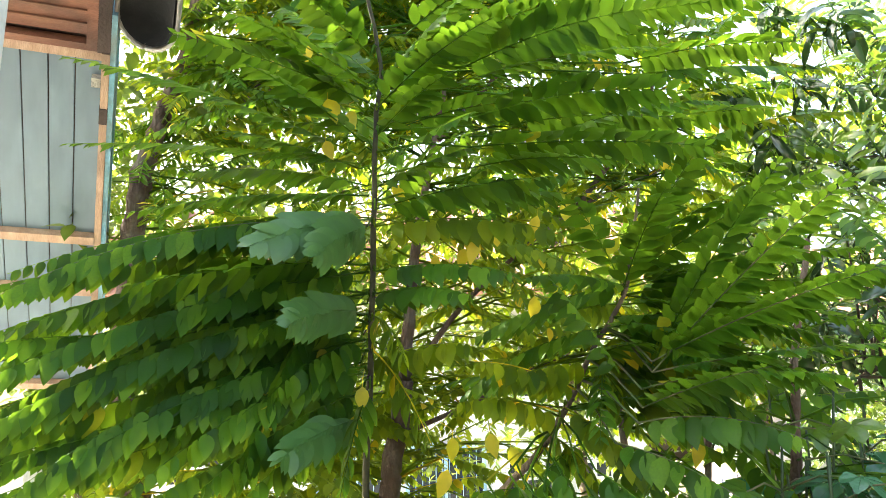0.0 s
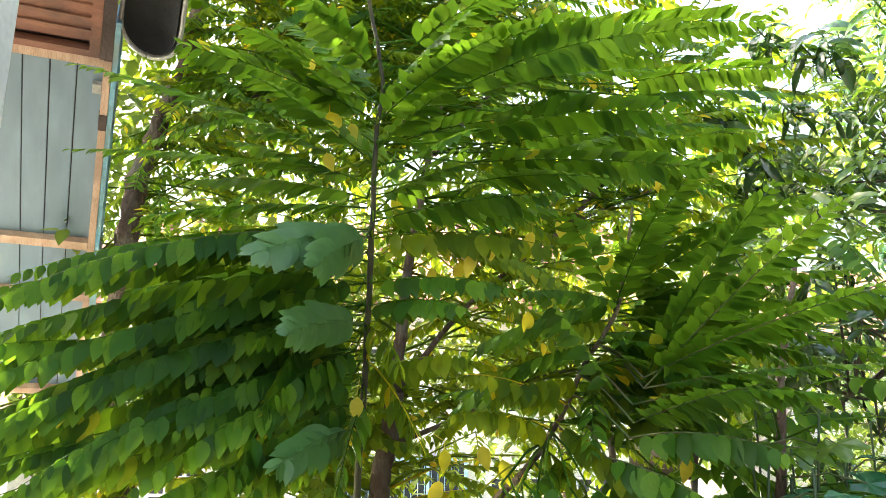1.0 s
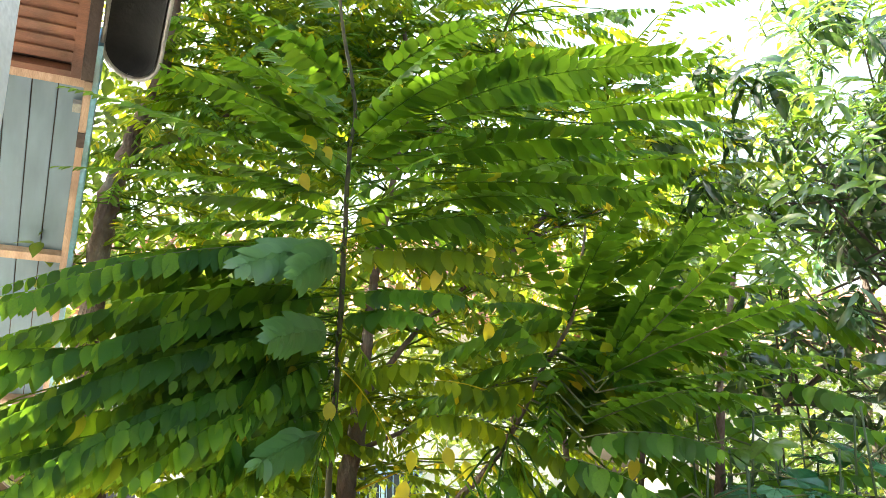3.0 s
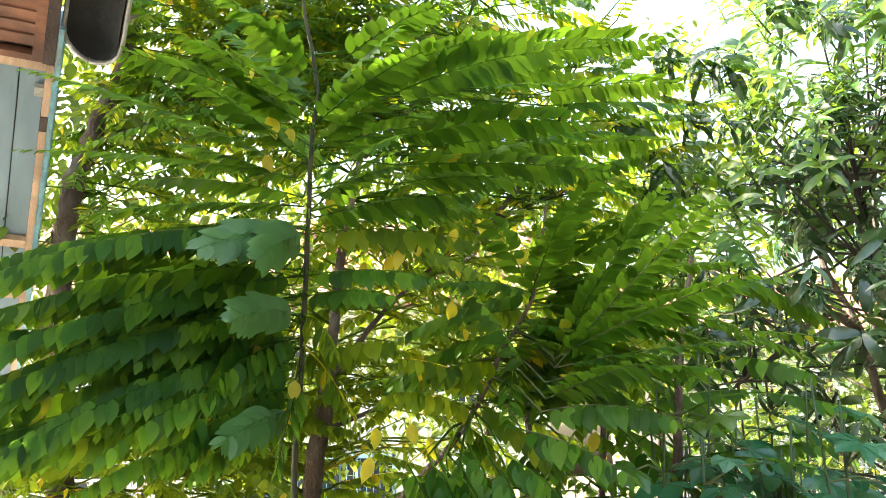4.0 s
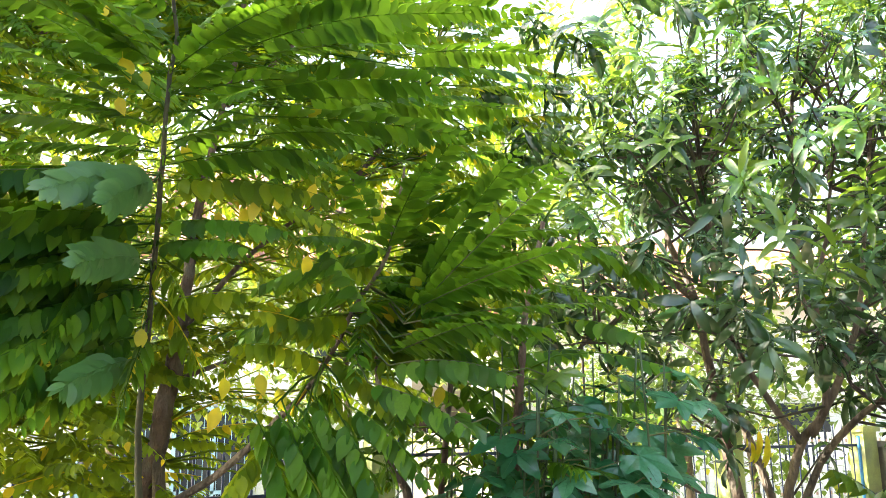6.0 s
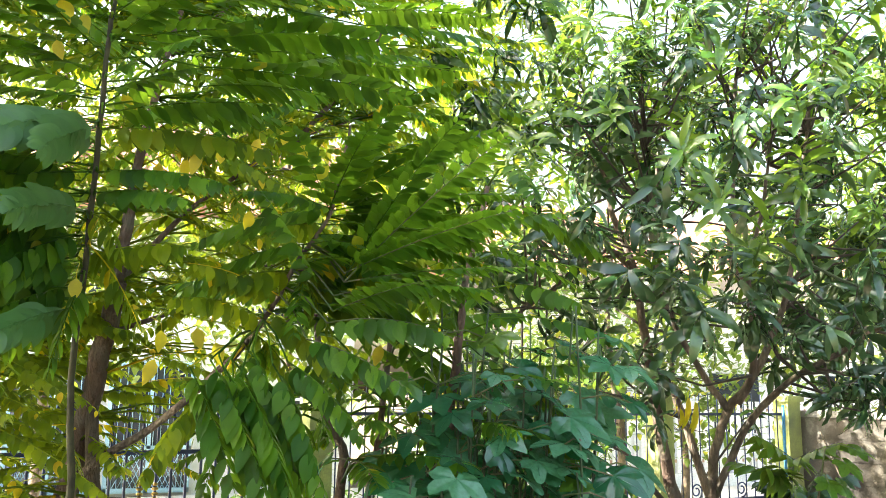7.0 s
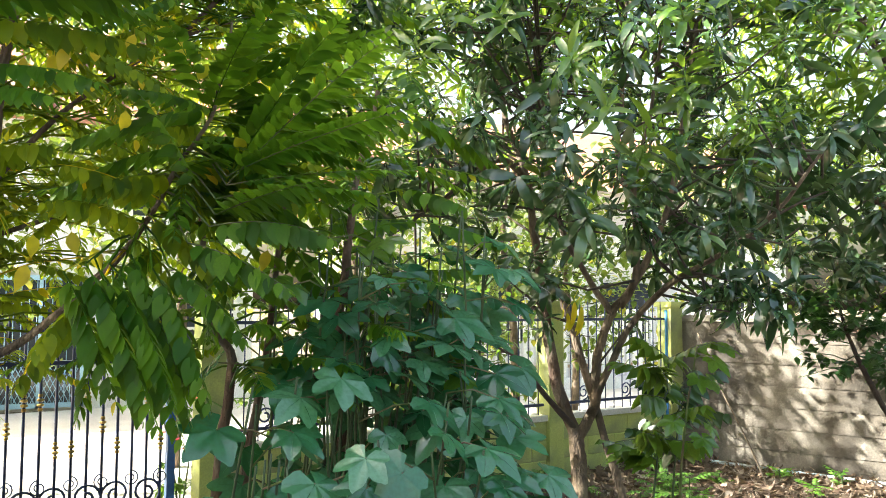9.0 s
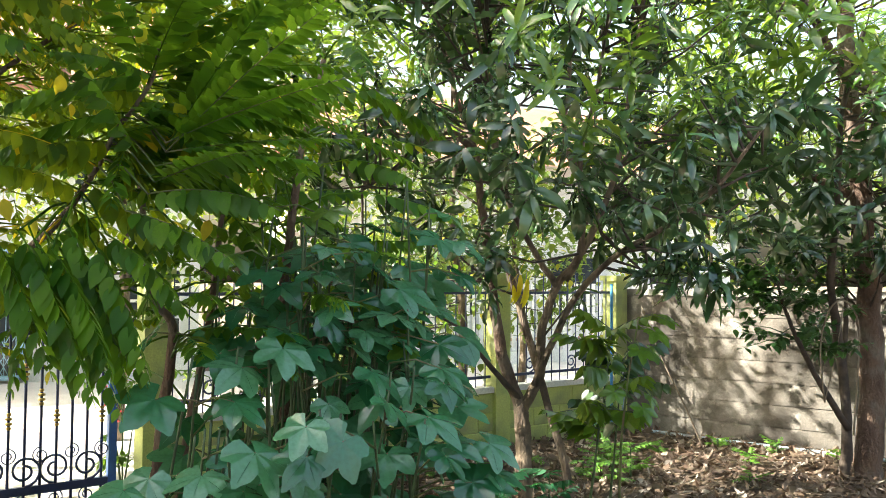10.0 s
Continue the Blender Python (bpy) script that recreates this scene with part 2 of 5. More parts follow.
def limb(parent, name, ctrl, r0, r1, mat, sides=9, wob=0.08, seed=1, label=""):
    pts = curve_pts(ctrl)
    n = len(pts)
    rng = random.Random(seed)
    pts = [p + Vector((rng.uniform(-1, 1), rng.uniform(-1, 1), 0)) * r0 * 0.12 for p in pts]
    g = Geo()
    g.tube(pts, [r0 + (r1 - r0) * (i / (n - 1)) ** 0.8 for i in range(n)], sides, wob, seed)
    part(name, g, mat, parent, label)
    return pts


def leaf_shape(length, width, fold=0.25, droop=0.15, rows=5, belly=0.4, wave=0.0, blunt=1.0):
    """A leaf along +y, face up +z, folded at the midrib, with a pointed tip."""
    vs, fs = [(0, 0, 0)], []
    for i in range(1, rows):
        t = i / rows
        w = width / 2 * (math.sin(math.pi * t ** (0.8 if belly < 0.45 else 1.0)) ** ((0.9 if t < 0.6 else 1.15) * blunt))
        z = -droop * length * t * t
        wz = wave * width * (1 if i % 2 else -1)
        vs += [(-w, t * length, z + fold * w + wz), (0, t * length, z), (w, t * length, z + fold * w - wz)]
    vs.append((0, length, -droop * length))
    last = len(vs) - 1
    fs += [(0, 2, 1), (0, 3, 2)]
    for i in range(rows - 2):
        a = 1 + 3 * i
        fs += [(a, a + 1, a + 4, a + 3), (a + 1, a + 2, a + 5, a + 4)]
    a = 1 + 3 * (rows - 2)
    fs += [(a, a + 1, last), (a + 1, a + 2, last)]
    return np.array(vs), fs


def frame_of(origin, along, face, size=1.0):
    """Matrix that sends +y to along and +z near to face."""
    y = along.normalized()
    x = y.cross(face)
    if x.length < 1e-4:
        x = y.orthogonal()
    x.normalize()
    z = x.cross(y)
    m = Matrix((x, y, z)).transposed().to_4x4()
    return Matrix.Translation(origin) @ m @ Matrix.Scale(size, 4)


LEAFLET = [leaf_shape(1.0, w, fo, dr, 6, 0.4, 0.0, bl) for w, fo, dr, bl in ((0.52, 0.22, 0.14, 0.85), (0.58, 0.12, 0.22, 0.8), (0.48, 0.28, 0.06, 0.9), (0.5, 0.06, 0.2, 0.7), (0.56, 0.04, 0.26, 0.7), (0.42, 0.25, 0.14, 1.0), (0.46, 0.15, 0.22, 1.0), (0.4, 0.3, 0.08, 0.95))]


def arched_leaf(width, bend, fold, wave, curl):
    """Long leaf along +y that arches over under its own weight, with a wavy margin."""
    rows, y, z = 10, 0.0, 0.0
    vs, fs = [(0, 0, 0)], []
    for i in range(1, rows + 1):
        t = i / rows
        a = -bend * t ** 1.3
        y, z = y + math.cos(a) / rows, z + math.sin(a) / rows
        if i == rows:
            break
        w = width / 2 * math.sin(math.pi * t ** 0.92) ** 0.7
        side = curl * t * t
        lift = Vector((0, -math.sin(a), math.cos(a)))
        for sx in (-1, 0, 1):
            h = abs(sx) * (fold * w + wave * width * math.sin(t * 19 + sx * 1.3))
            vs.append((sx * w + side, y + lift.y * h, z + lift.z * h))
    vs.append((curl, y, z))
    fs += [(0, 2, 1), (0, 3, 2)]
    for i in range(rows - 2):
        a = 1 + 3 * i
        fs += [(a, a + 1, a + 4, a + 3), (a + 1, a + 2, a + 5, a + 4)]
    a = 1 + 3 * (rows - 2)
    return np.array(vs), fs + [(a, a + 1, len(vs) - 1), (a + 1, a + 2, len(vs) - 1)]


LONG_LEAF = [arched_leaf(*v) for v in ((0.23, 0.8, 0.3, 0.05, 0.06), (0.25, 1.2, 0.2, 0.08, -0.08), (0.21, 0.5, 0.35, 0.04, 0.1), (0.24, 1.6, 0.15, 0.06, -0.05), (0.23, 1.0, 0.4, 0.07, 0.0))]
OVAL_LEAF = [leaf_shape(1.0, w, fo, dr) for w, fo, dr in ((0.5, 0.2, 0.15), (0.58, 0.25, 0.1))]
UP = Vector((0, 0, 1))


def frond_geo(base, tip, leaflet, hang, rng, sag=0.08, step=None, bare=0.1, roll=0.0, loose=None, broad=False):
    """Rachis and two rows of leaflets from base to tip. hang 0: flat blades; 1: hanging down."""
    base, tip = Vector(base), Vector(tip)
    span = tip - base
    length = span.length
    mid = base.lerp(tip, 0.55) + UP * length * sag
    line = [base * (1 - t) ** 2 + mid * 2 * t * (1 - t) + tip * t * t for t in [i / 14 for i in range(15)]]
    g = Geo()
    g.tube(line, [0.0042 - 0.003 * i / 14 for i in range(15)], 4)
    n = max(6, int(length * (1 - bare) / (step or leaflet * (0.3 if hang < 0.5 else 0.34))))
    tilt = rng.uniform(-0.25, 0.25)
    for i in range(n):
        t = bare + (1 - bare) * (i + rng.uniform(-0.15, 0.15)) / n
        t = min(max(t, 0.02), 0.995)
        p = base * (1 - t) ** 2 + mid * 2 * t * (1 - t) + tip * t * t
        d = (mid - base).lerp(tip - mid, t).normalized()
        side = d.cross(UP).normalized()
        face = side.cross(d).normalized()
        lower = side if side.y < 0 else -side
        lower = lower * math.cos(roll + tilt) - face * math.sin(roll + tilt)
        side = lower if side.y < 0 else -lower
        face = side.cross(d).normalized()
        grow = leaflet * (0.62 + 0.38 * math.sin(math.pi * min(1, 0.2 + 0.8 * t))) * (1 - 0.45 * max(0, t - 0.75) / 0.25)
        for s in (1, -1):
            if rng.random() < 0.035:
                continue
            ang = rng.uniform(0.55, 0.78) + 0.5 * max(0, t - 0.8) + 0.2 * broad
            flat = side * s * math.cos(ang) + d * math.sin(ang)
            down = -UP + d * rng.uniform(0.05, 0.5) + side * s * rng.uniform(0.15, 0.6)
            h = min(1.0, max(0.0, hang + rng.uniform(-0.12, 0.12)))
            along = flat.lerp(down.normalized(), h)
            nrm = face.lerp(side * s, h * 0.9) + Vector((rng.uniform(-1, 1), rng.uniform(-1, 1), rng.uniform(-1, 1))) * 0.16
            i_k = rng.randrange(3, 5) if broad else rng.randrange(5, 8) if hang < 0.5 else rng.randrange(3)
            m = frame_of(p, along, nrm, grow * rng.uniform(0.86, 1.1))
            if loose is None:
                g.add(apply(m, LEAFLET[i_k][0]), LEAFLET[i_k][1])
            else:
                loose.append((i_k, m))
    return g


LEAFLET_MESH = {}


def loose_leaflets(frond, loose, mat):
    """Each leaflet as a piece of its own under its frond."""
    for i_k, m in loose:
        key = (i_k, mat.name)
        if key not in LEAFLET_MESH:
            g = Geo()
            g.add(*LEAFLET[i_k])
            LEAFLET_MESH[key] = g.mesh("leaflet", mat)
        ob = new("leaflet", LEAFLET_MESH[key])
        ob.parent = frond
        ob.matrix_basis = m


# ---- ground, street, walls ----
def fence_y(x):
    return 6.27 + 0.165 * x


FENCE_ANG = math.degrees(math.atan(0.165))
CORNER = Vector((6.9, fence_y(6.9), 0))
WALL_END = Vector((9.6, 1.4, 0))


def ground():
    g = Geo()
    xs = [-400, -60, -12] + [-8 + 0.4 * i for i in range(46)] + [16, 60, 400]
    ys = [-400, -60, -10] + [-4 + 0.4 * i for i in range(30)] + [12, 60, 400]
    vs = []
    for y in ys:
        for x in xs:
            inside = 1.0 if -8 <= x <= 10 and -4 <= y <= fence_y(x) - 0.3 else 0.0
            vs.append((x, y, inside * 0.05 * noise.noise(Vector((x * 0.9, y * 0.9, 0))) - 0.01))
    w = len(xs)
    g.add(vs, [(j * w + i, j * w + i + 1, (j + 1) * w + i + 1, (j + 1) * w + i) for j in range(len(ys) - 1) for i in range(w - 1)])
    tagged(part("ground", g, SOIL), "brown garden soil under the trees", "ground", kind="structure")
    g = Geo()
    a, b = Vector((-60, fence_y(-60) + 0.12, 0)), Vector((60, fence_y(60) + 0.12, 0))
    n = Vector((-0.165, 1, 0)).normalized() * 8.2
    g.add([tuple(p + UP * z) for z in (-0.05, 0.035) for p in (a, b, b + n, a + n)], [(4, 5, 6, 7), (0, 1, 5, 4), (1, 2, 6, 5), (2, 3, 7, 6), (3, 0, 4, 7)])
    tagged(part("road", g, STREET, smooth=False), "sunlit pale concrete street beyond the fence", "road", kind="structure")
    g = Geo()
    g.box(-9, -3, -0.06, -1.3, 5.2, 0.03)
    tagged(part("driveway", g, STREET, smooth=False), "pale concrete drive beside the house", "driveway", kind="structure")


ground()


def slab_wall():
    """Garden wall of stacked long concrete slabs between posts."""
    wall = tagged(new("wall_east"), "grey concrete slab garden wall with dark damp stains", "wall", kind="structure")
    d = (WALL_END - CORNER)
    length = d.length
    d.normalize()
    m = Matrix.Translation(CORNER) @ Matrix((d, UP.cross(d), UP)).transposed().to_4x4()
    rng = random.Random(4)
    H, N = 0.232, 7
    shapes = []
    for k in range(4):
        bm = bmesh.new()
        bmesh.ops.create_cube(bm, size=1)
        bmesh.ops.scale(bm, vec=(3.16, 0.06, H - 0.003), verts=bm.verts)
        bmesh.ops.bevel(bm, geom=bm.edges[:], offset=0.006, segments=2, affect="EDGES")
        me = bpy.data.meshes.new("slab")
        bm.to_mesh(me)
        bm.free()
        me.materials.append(CONCRETE)
        shapes.append(me)
    for i in range(int(length / 3.3)):
        for j in range(N):
            ob = new("slab", rng.choice(shapes))
            ob.parent = wall
            ob.matrix_basis = m @ Matrix.Translation((1.71 + 3.3 * i, rng.uniform(-0.004, 0.004), H * (j + 0.5) - 0.03)) @ pose(0, 0, 0, rng.uniform(-0.08, 0.08), rng.uniform(-0.12, 0.12), 0)
        g = Geo()
        g.box(3.3 * i + 3.293, -0.026, -0.05, 3.3 * i + 3.427, 0.026, H * N - 0.03, m)
        part("post", g, CONCRETE, wall, smooth=False)
    g = Geo()
    g.box(0.05, -0.03, -0.1, length, 0.03, 0.2 * 1, m @ Matrix.Translation((0, 0.02, -0.12)))
    part("footing", g, CONCRETE, wall, smooth=False)
    g = Geo()
    g.box(0.05, -0.012, 0, length, 0.012, H * N - 0.02, m)
    part("core", g, CONCRETE, wall, smooth=False)
    g = Geo()
    g.box(0.0, -0.05, 0, length, 0.05, 0.07, m @ Matrix.Translation((0, 0, H * N - 0.03)))
    part("coping", g, CEMENT, wall, "weathered darker top course", smooth=False)


slab_wall()


def iron_bar(h, r=0.011):
    g = Geo()
    g.tube([(0, 0, 0), (0, 0, h * 0.5), (0, 0, h - 0.07), (0, 0, h)], [r, r, r, 0.002], 6)
    return g


def scroll_mesh(r=0.075, name="scroll"):
    g = Geo()
    pts = []
    for i in range(26):
        a = i / 25 * math.tau * 1.55
        q = r * (1 - 0.72 * i / 25)
        pts.append((q * math.cos(a), 0, q * math.sin(a)))
    g.tube(pts, 0.0085, 5)
    return g.mesh(name, IRON_BLUE)


def collar_mesh():
    g = Geo()
    for z, r in ((-0.05, 0.017), (-0.018, 0.025), (0.018, 0.025), (0.05, 0.017)):
        g.tube([(0, 0, z - 0.012), (0, 0, z - 0.006), (0, 0, z + 0.006), (0, 0, z + 0.012)], [0.012, r, r, 0.012], 8)
    return g.mesh("collar", GOLD)


def iron_gate(x0, x1):
    gate = tagged(new("iron_gate"), "dark blue wrought iron gate with scrolls and gold collars", "gate")
    gate.matrix_world = pose(x0, fence_y(x0), 0, 0, 0, FENCE_ANG)
    L = (x1 - x0) / math.cos(math.radians(FENCE_ANG))
    for z, hh in ((0.04, 0.05), (0.2, 0.06), (1.34, 0.03)):
        g = Geo()
        g.box(0, -0.018, z - hh / 2, L, 0.018, z + hh / 2)
        part("rail", g, IRON_BLUE, gate, smooth=False)
    bar, col, sc = iron_bar(1.62).mesh("bar", IRON_BLUE), collar_mesh(), scroll_mesh(0.098)
    n = int(L / 0.108)
    for i in range(n + 1):
        b = new("bar", bar)
        b.parent, b.location = gate, (0.03 + i * 0.108, 0, 0.09)
        c = new("collar", col)
        c.parent, c.location = b, (0, 0, (0.62, 0.97, 0.78)[i % 3] if i % 2 else (0.97, 0.62)[(i // 2) % 2])
        tagged(c, "gold painted collar")
        if i % 2 == 0:
            for dx, z, turn, s in ((0.0, 0.345, 90, 1.2), (0.0, 0.12, 270, 0.62), (0.108, 0.45, 270, 0.62)):
                q = new("scroll", sc)
                q.parent = gate
                q.matrix_basis = pose(0.03 + i * 0.108 + dx, 0.014 * (1 if i % 4 else -1), z, 0, turn, 180 if i % 4 else 0) @ Matrix.Scale(s, 4)
    for x in (0.0, L):
        g = Geo()
        g.box(x - 0.03, -0.03, 0.03, x + 0.03, 0.03, 1.5)
        part("gate_post", g, GATE_BLUE, gate, "bright blue square post", smooth=False)


iron_gate(-2.6, 1.02)
g = Geo()
g.box(-3.06, 5.66, -0.05, -2.72, 6.0, 2.2)
g.box(-3.12, 5.6, 2.2, -2.66, 6.06, 2.3)
tagged(part("gate_pillar", g, WHITE, smooth=False), "white rendered gate pillar in the sun", "pillar", kind="structure")


def low_wall(x0, x1):
    w = tagged(new("wall_front"), "low lime green garden wall with iron bars between pillars", "wall", kind="structure")
    w.matrix_world = pose(x0, fence_y(x0), 0, 0, 0, FENCE_ANG)
    L = (x1 - x0) / math.cos(math.radians(FENCE_ANG))
    bar, sc = iron_bar(1.2, 0.0065).mesh("bar", IRON_BLUE), scroll_mesh(0.085, "scroll_blue")
    pillars = [0.0, L * 0.335, L * 0.657, L - 0.02]
    course = bpy.data.meshes.new("block")
    bm = bmesh.new()
    bmesh.ops.create_cube(bm, size=1)
    bmesh.ops.scale(bm, vec=(0.388, 0.1, 0.19), verts=bm.verts)
    bmesh.ops.bevel(bm, geom=bm.edges[:], offset=0.008, segments=1, affect="EDGES")
    bm.to_mesh(course)
    bm.free()
    course.materials.append(LIME)
    g = Geo()
    g.box(0, -0.042, -0.1, L, 0.042, 0.575)
    part("mortar", g, LIME, w, smooth=False)
    for j in range(3):
        for i in range(int(L / 0.395)):
            o = new("block", course)
            o.parent, o.location = w, (0.2 + 0.395 * i + (0.19 if j % 2 else 0) * (i < int(L / 0.395) - 1), 0, 0.08 + 0.195 * j)
    g = Geo()
    g.box(0, -0.075, 0.58, L, 0.075, 0.64)
    part("cap", g, WHITE, w, "white painted sill", smooth=False)
    for x in pillars:
        g = Geo()
        g.box(x - 0.1, -0.1, -0.1, x + 0.1, 0.1, 1.76)
        g.box(x - 0.13, -0.13, 1.76, x + 0.13, 0.13, 1.82)
        part("pillar", g, LIME, w, smooth=False)
    for a, b in zip(pillars, pillars[1:]):
        a, b = a + 0.1, b - 0.1
        for z in (0.74, 1.62):
            g = Geo()
            g.box(a, -0.012, z - 0.014, b, 0.012, z + 0.014)
            part("rail", g, IRON_BLUE, w, smooth=False)
        n = int((b - a) / 0.125)
        for i in range(n):
            o = new("bar", bar)
            o.parent, o.location = w, (a + (i + 0.5) * (b - a) / n, 0, 0.64)
            if i % 5 == 2:
                q = new("scroll", sc)
                q.parent = w
                q.matrix_basis = pose(a + (i + 1) * (b - a) / n, 0.01, 0.84, 0, 90, 0)


low_wall(1.32, 6.8)


# ---- the eave at the left ----
def eave():
    """Boarded underside of a sloping roof with purlins, slatted vent and a barrel edge tile."""
    u, s = Vector((0.933, 0.359, 0)).normalized(), Vector((-0.31, 0.807, -0.495)).normalized()
    n = u.cross(s).normalized()
    s = n.cross(u)
    roof = tagged(new("eave_roof"), "roof eave with pale blue boarded soffit, bare purlins and slatted vent", "roof", kind="structure")
    roof.matrix_world = Matrix.Translation((-1.658, 3.851, 3.923)) @ Matrix((u, s, n)).transposed().to_4x4() @ Matrix.Scale(1.12, 4)
    rng = random.Random(2)
    for i in range(11):
        x1 = -0.012 - 0.11 * i
        g = Geo()
        g.box(x1 - 0.1045, -0.01, 0, x1, 2.5, 0.016)
        b = part("soffit_board", g, BLUE_BOARD, roof, smooth=False)
        b.location.z = rng.uniform(0, 0.002)
    for y in (1.12, 1.54, 2.02, 2.46):
        g = Geo()
        g.box(-1.22, y - 0.028, -0.042, -0.012, y + 0.028, -0.001)
        part("purlin", g, RAW_WOOD, roof, "bare pinkish wood purlin", smooth=False)
    g = Geo()
    g.box(-0.011, -0.06, -0.03, 0.022, 2.52, 0.1)
    part("fascia", g, RAW_WOOD, roof, "bare weathered wood edge board", smooth=False)
    g = Geo()
    g.box(-1.2, -0.06, -0.012, -0.012, -0.012, 0.03)
    part("batten", g, RAW_WOOD, roof, smooth=False)
    g = Geo()
    g.box(0.023, -0.26, -0.022, 0.046, 2.53, 0.13)
    g.box(0.0465, -0.24, 0.08, 0.056, 2.53, 0.14)
    part("flashing", g, BLUE_METAL, roof, "faded blue metal edge strip", smooth=False)
    g = Geo()
    g.box(-0.03, -0.75, -0.025, 0.022, -0.061, 0.1)
    part("edge_board", g, DARK_WOOD, roof, "dark stained edge board", smooth=False)
    g = Geo()
    g.box(-0.05, 0.07, -0.036, -0.012, 0.12, -0.002)
    part("bracket", g, CEMENT, roof, "small rusty metal bracket", smooth=False)
    g = Geo()
    g.box(-0.013, 0.24, -0.034, 0.0225, 0.33, 0.02)
    part("dark_patch", g, DARK_WOOD, roof, "dark patch on the edge board", smooth=False)
    # slatted vent
    for i in range(8):
        y = -0.16 - 0.062 * i
        g = Geo()
        g.box(-0.62, -0.03, -0.006, -0.075, 0.03, 0.008, pose(0, y, 0.0, 9))
        part("slat", g, RED_WOOD, roof, "red-brown wooden slat", smooth=False)
    for box in ((-0.075, -0.7, -0.02, -0.031, -0.062, 0.03), (-0.62, -0.095, -0.02, -0.0755, -0.062, 0.03), (-0.66, -0.7, -0.02, -0.621, -0.062, 0.03)):
        g = Geo()
        g.box(*box)
        part("vent_frame", g, RED_WOOD, roof, smooth=False)
    g = Geo()
    g.box(-1.25, -0.72, 0.045, 0.02, 2.52, 0.06)
    part("roof_deck", g, DARK_WOOD, roof, smooth=False)
    g = Geo()
    xs = [-1.3 + 0.03 * i for i in range(45)]
    ring = [(x, y, 0.15 + 0.02 * math.sin(x * 42) + dz) for y in (-0.72, 2.55) for dz in (0, 0.006) for x in xs]
    k = len(xs)
    g.add(ring, [(i, i + 1, 2 * k + i + 1, 2 * k + i) for i in range(k - 1)] + [(k + i + 1, k + i, 3 * k + i, 3 * k + i + 1) for i in range(k - 1)])
    part("roof_sheet", g, BLUE_METAL, roof)
    # barrel edge tile, hollow below; a near-black liner paints the shade inside it
    for nm, r, mat, lab in (("edge_tile", 0.128, CEMENT, "grey weathered cement barrel tile"), ("tile_hollow", 0.118, CEMENT_SHADED, "hollow of the tile, its shade painted near-black")):
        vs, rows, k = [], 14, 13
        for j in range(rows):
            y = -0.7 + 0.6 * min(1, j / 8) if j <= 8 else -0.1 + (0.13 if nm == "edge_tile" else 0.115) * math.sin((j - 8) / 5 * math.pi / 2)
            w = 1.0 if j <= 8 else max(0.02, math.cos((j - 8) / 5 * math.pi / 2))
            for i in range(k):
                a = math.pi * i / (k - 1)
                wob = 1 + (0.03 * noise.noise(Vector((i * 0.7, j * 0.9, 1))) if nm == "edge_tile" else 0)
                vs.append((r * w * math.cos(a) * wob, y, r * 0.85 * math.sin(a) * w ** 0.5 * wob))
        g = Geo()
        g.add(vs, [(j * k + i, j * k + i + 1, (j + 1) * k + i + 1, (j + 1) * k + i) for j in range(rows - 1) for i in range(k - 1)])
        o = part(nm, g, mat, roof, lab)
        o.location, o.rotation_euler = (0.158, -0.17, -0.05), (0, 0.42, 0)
        if nm == "edge_tile":
            sol = o.modifiers.new("thick", "SOLIDIFY")
            sol.thickness, sol.offset = 0.014, -1
    # house wall that carries the roof
    g = Geo()
    g.box(-6.2, -7, -0.1, -3.1, 3.5, 3.1)
    g.box(-6.2, -7, 3.1, -3.1, 2.7, 4.4)
    tagged(part("wall_west", g, WHITE, smooth=False), "white rendered house wall under the eave", "wall", kind="structure")
    g = Geo()
    g.box(-1.82, 2.4, 0, -1.518, 2.7, 4.6)
    ob = part("porch_column", g, WHITE, smooth=False)
    bv = ob.modifiers.new("b", "BEVEL")
    bv.width, bv.segments = 0.012, 2
    tagged(ob, "white painted square porch column", "column", kind="structure")


eave()


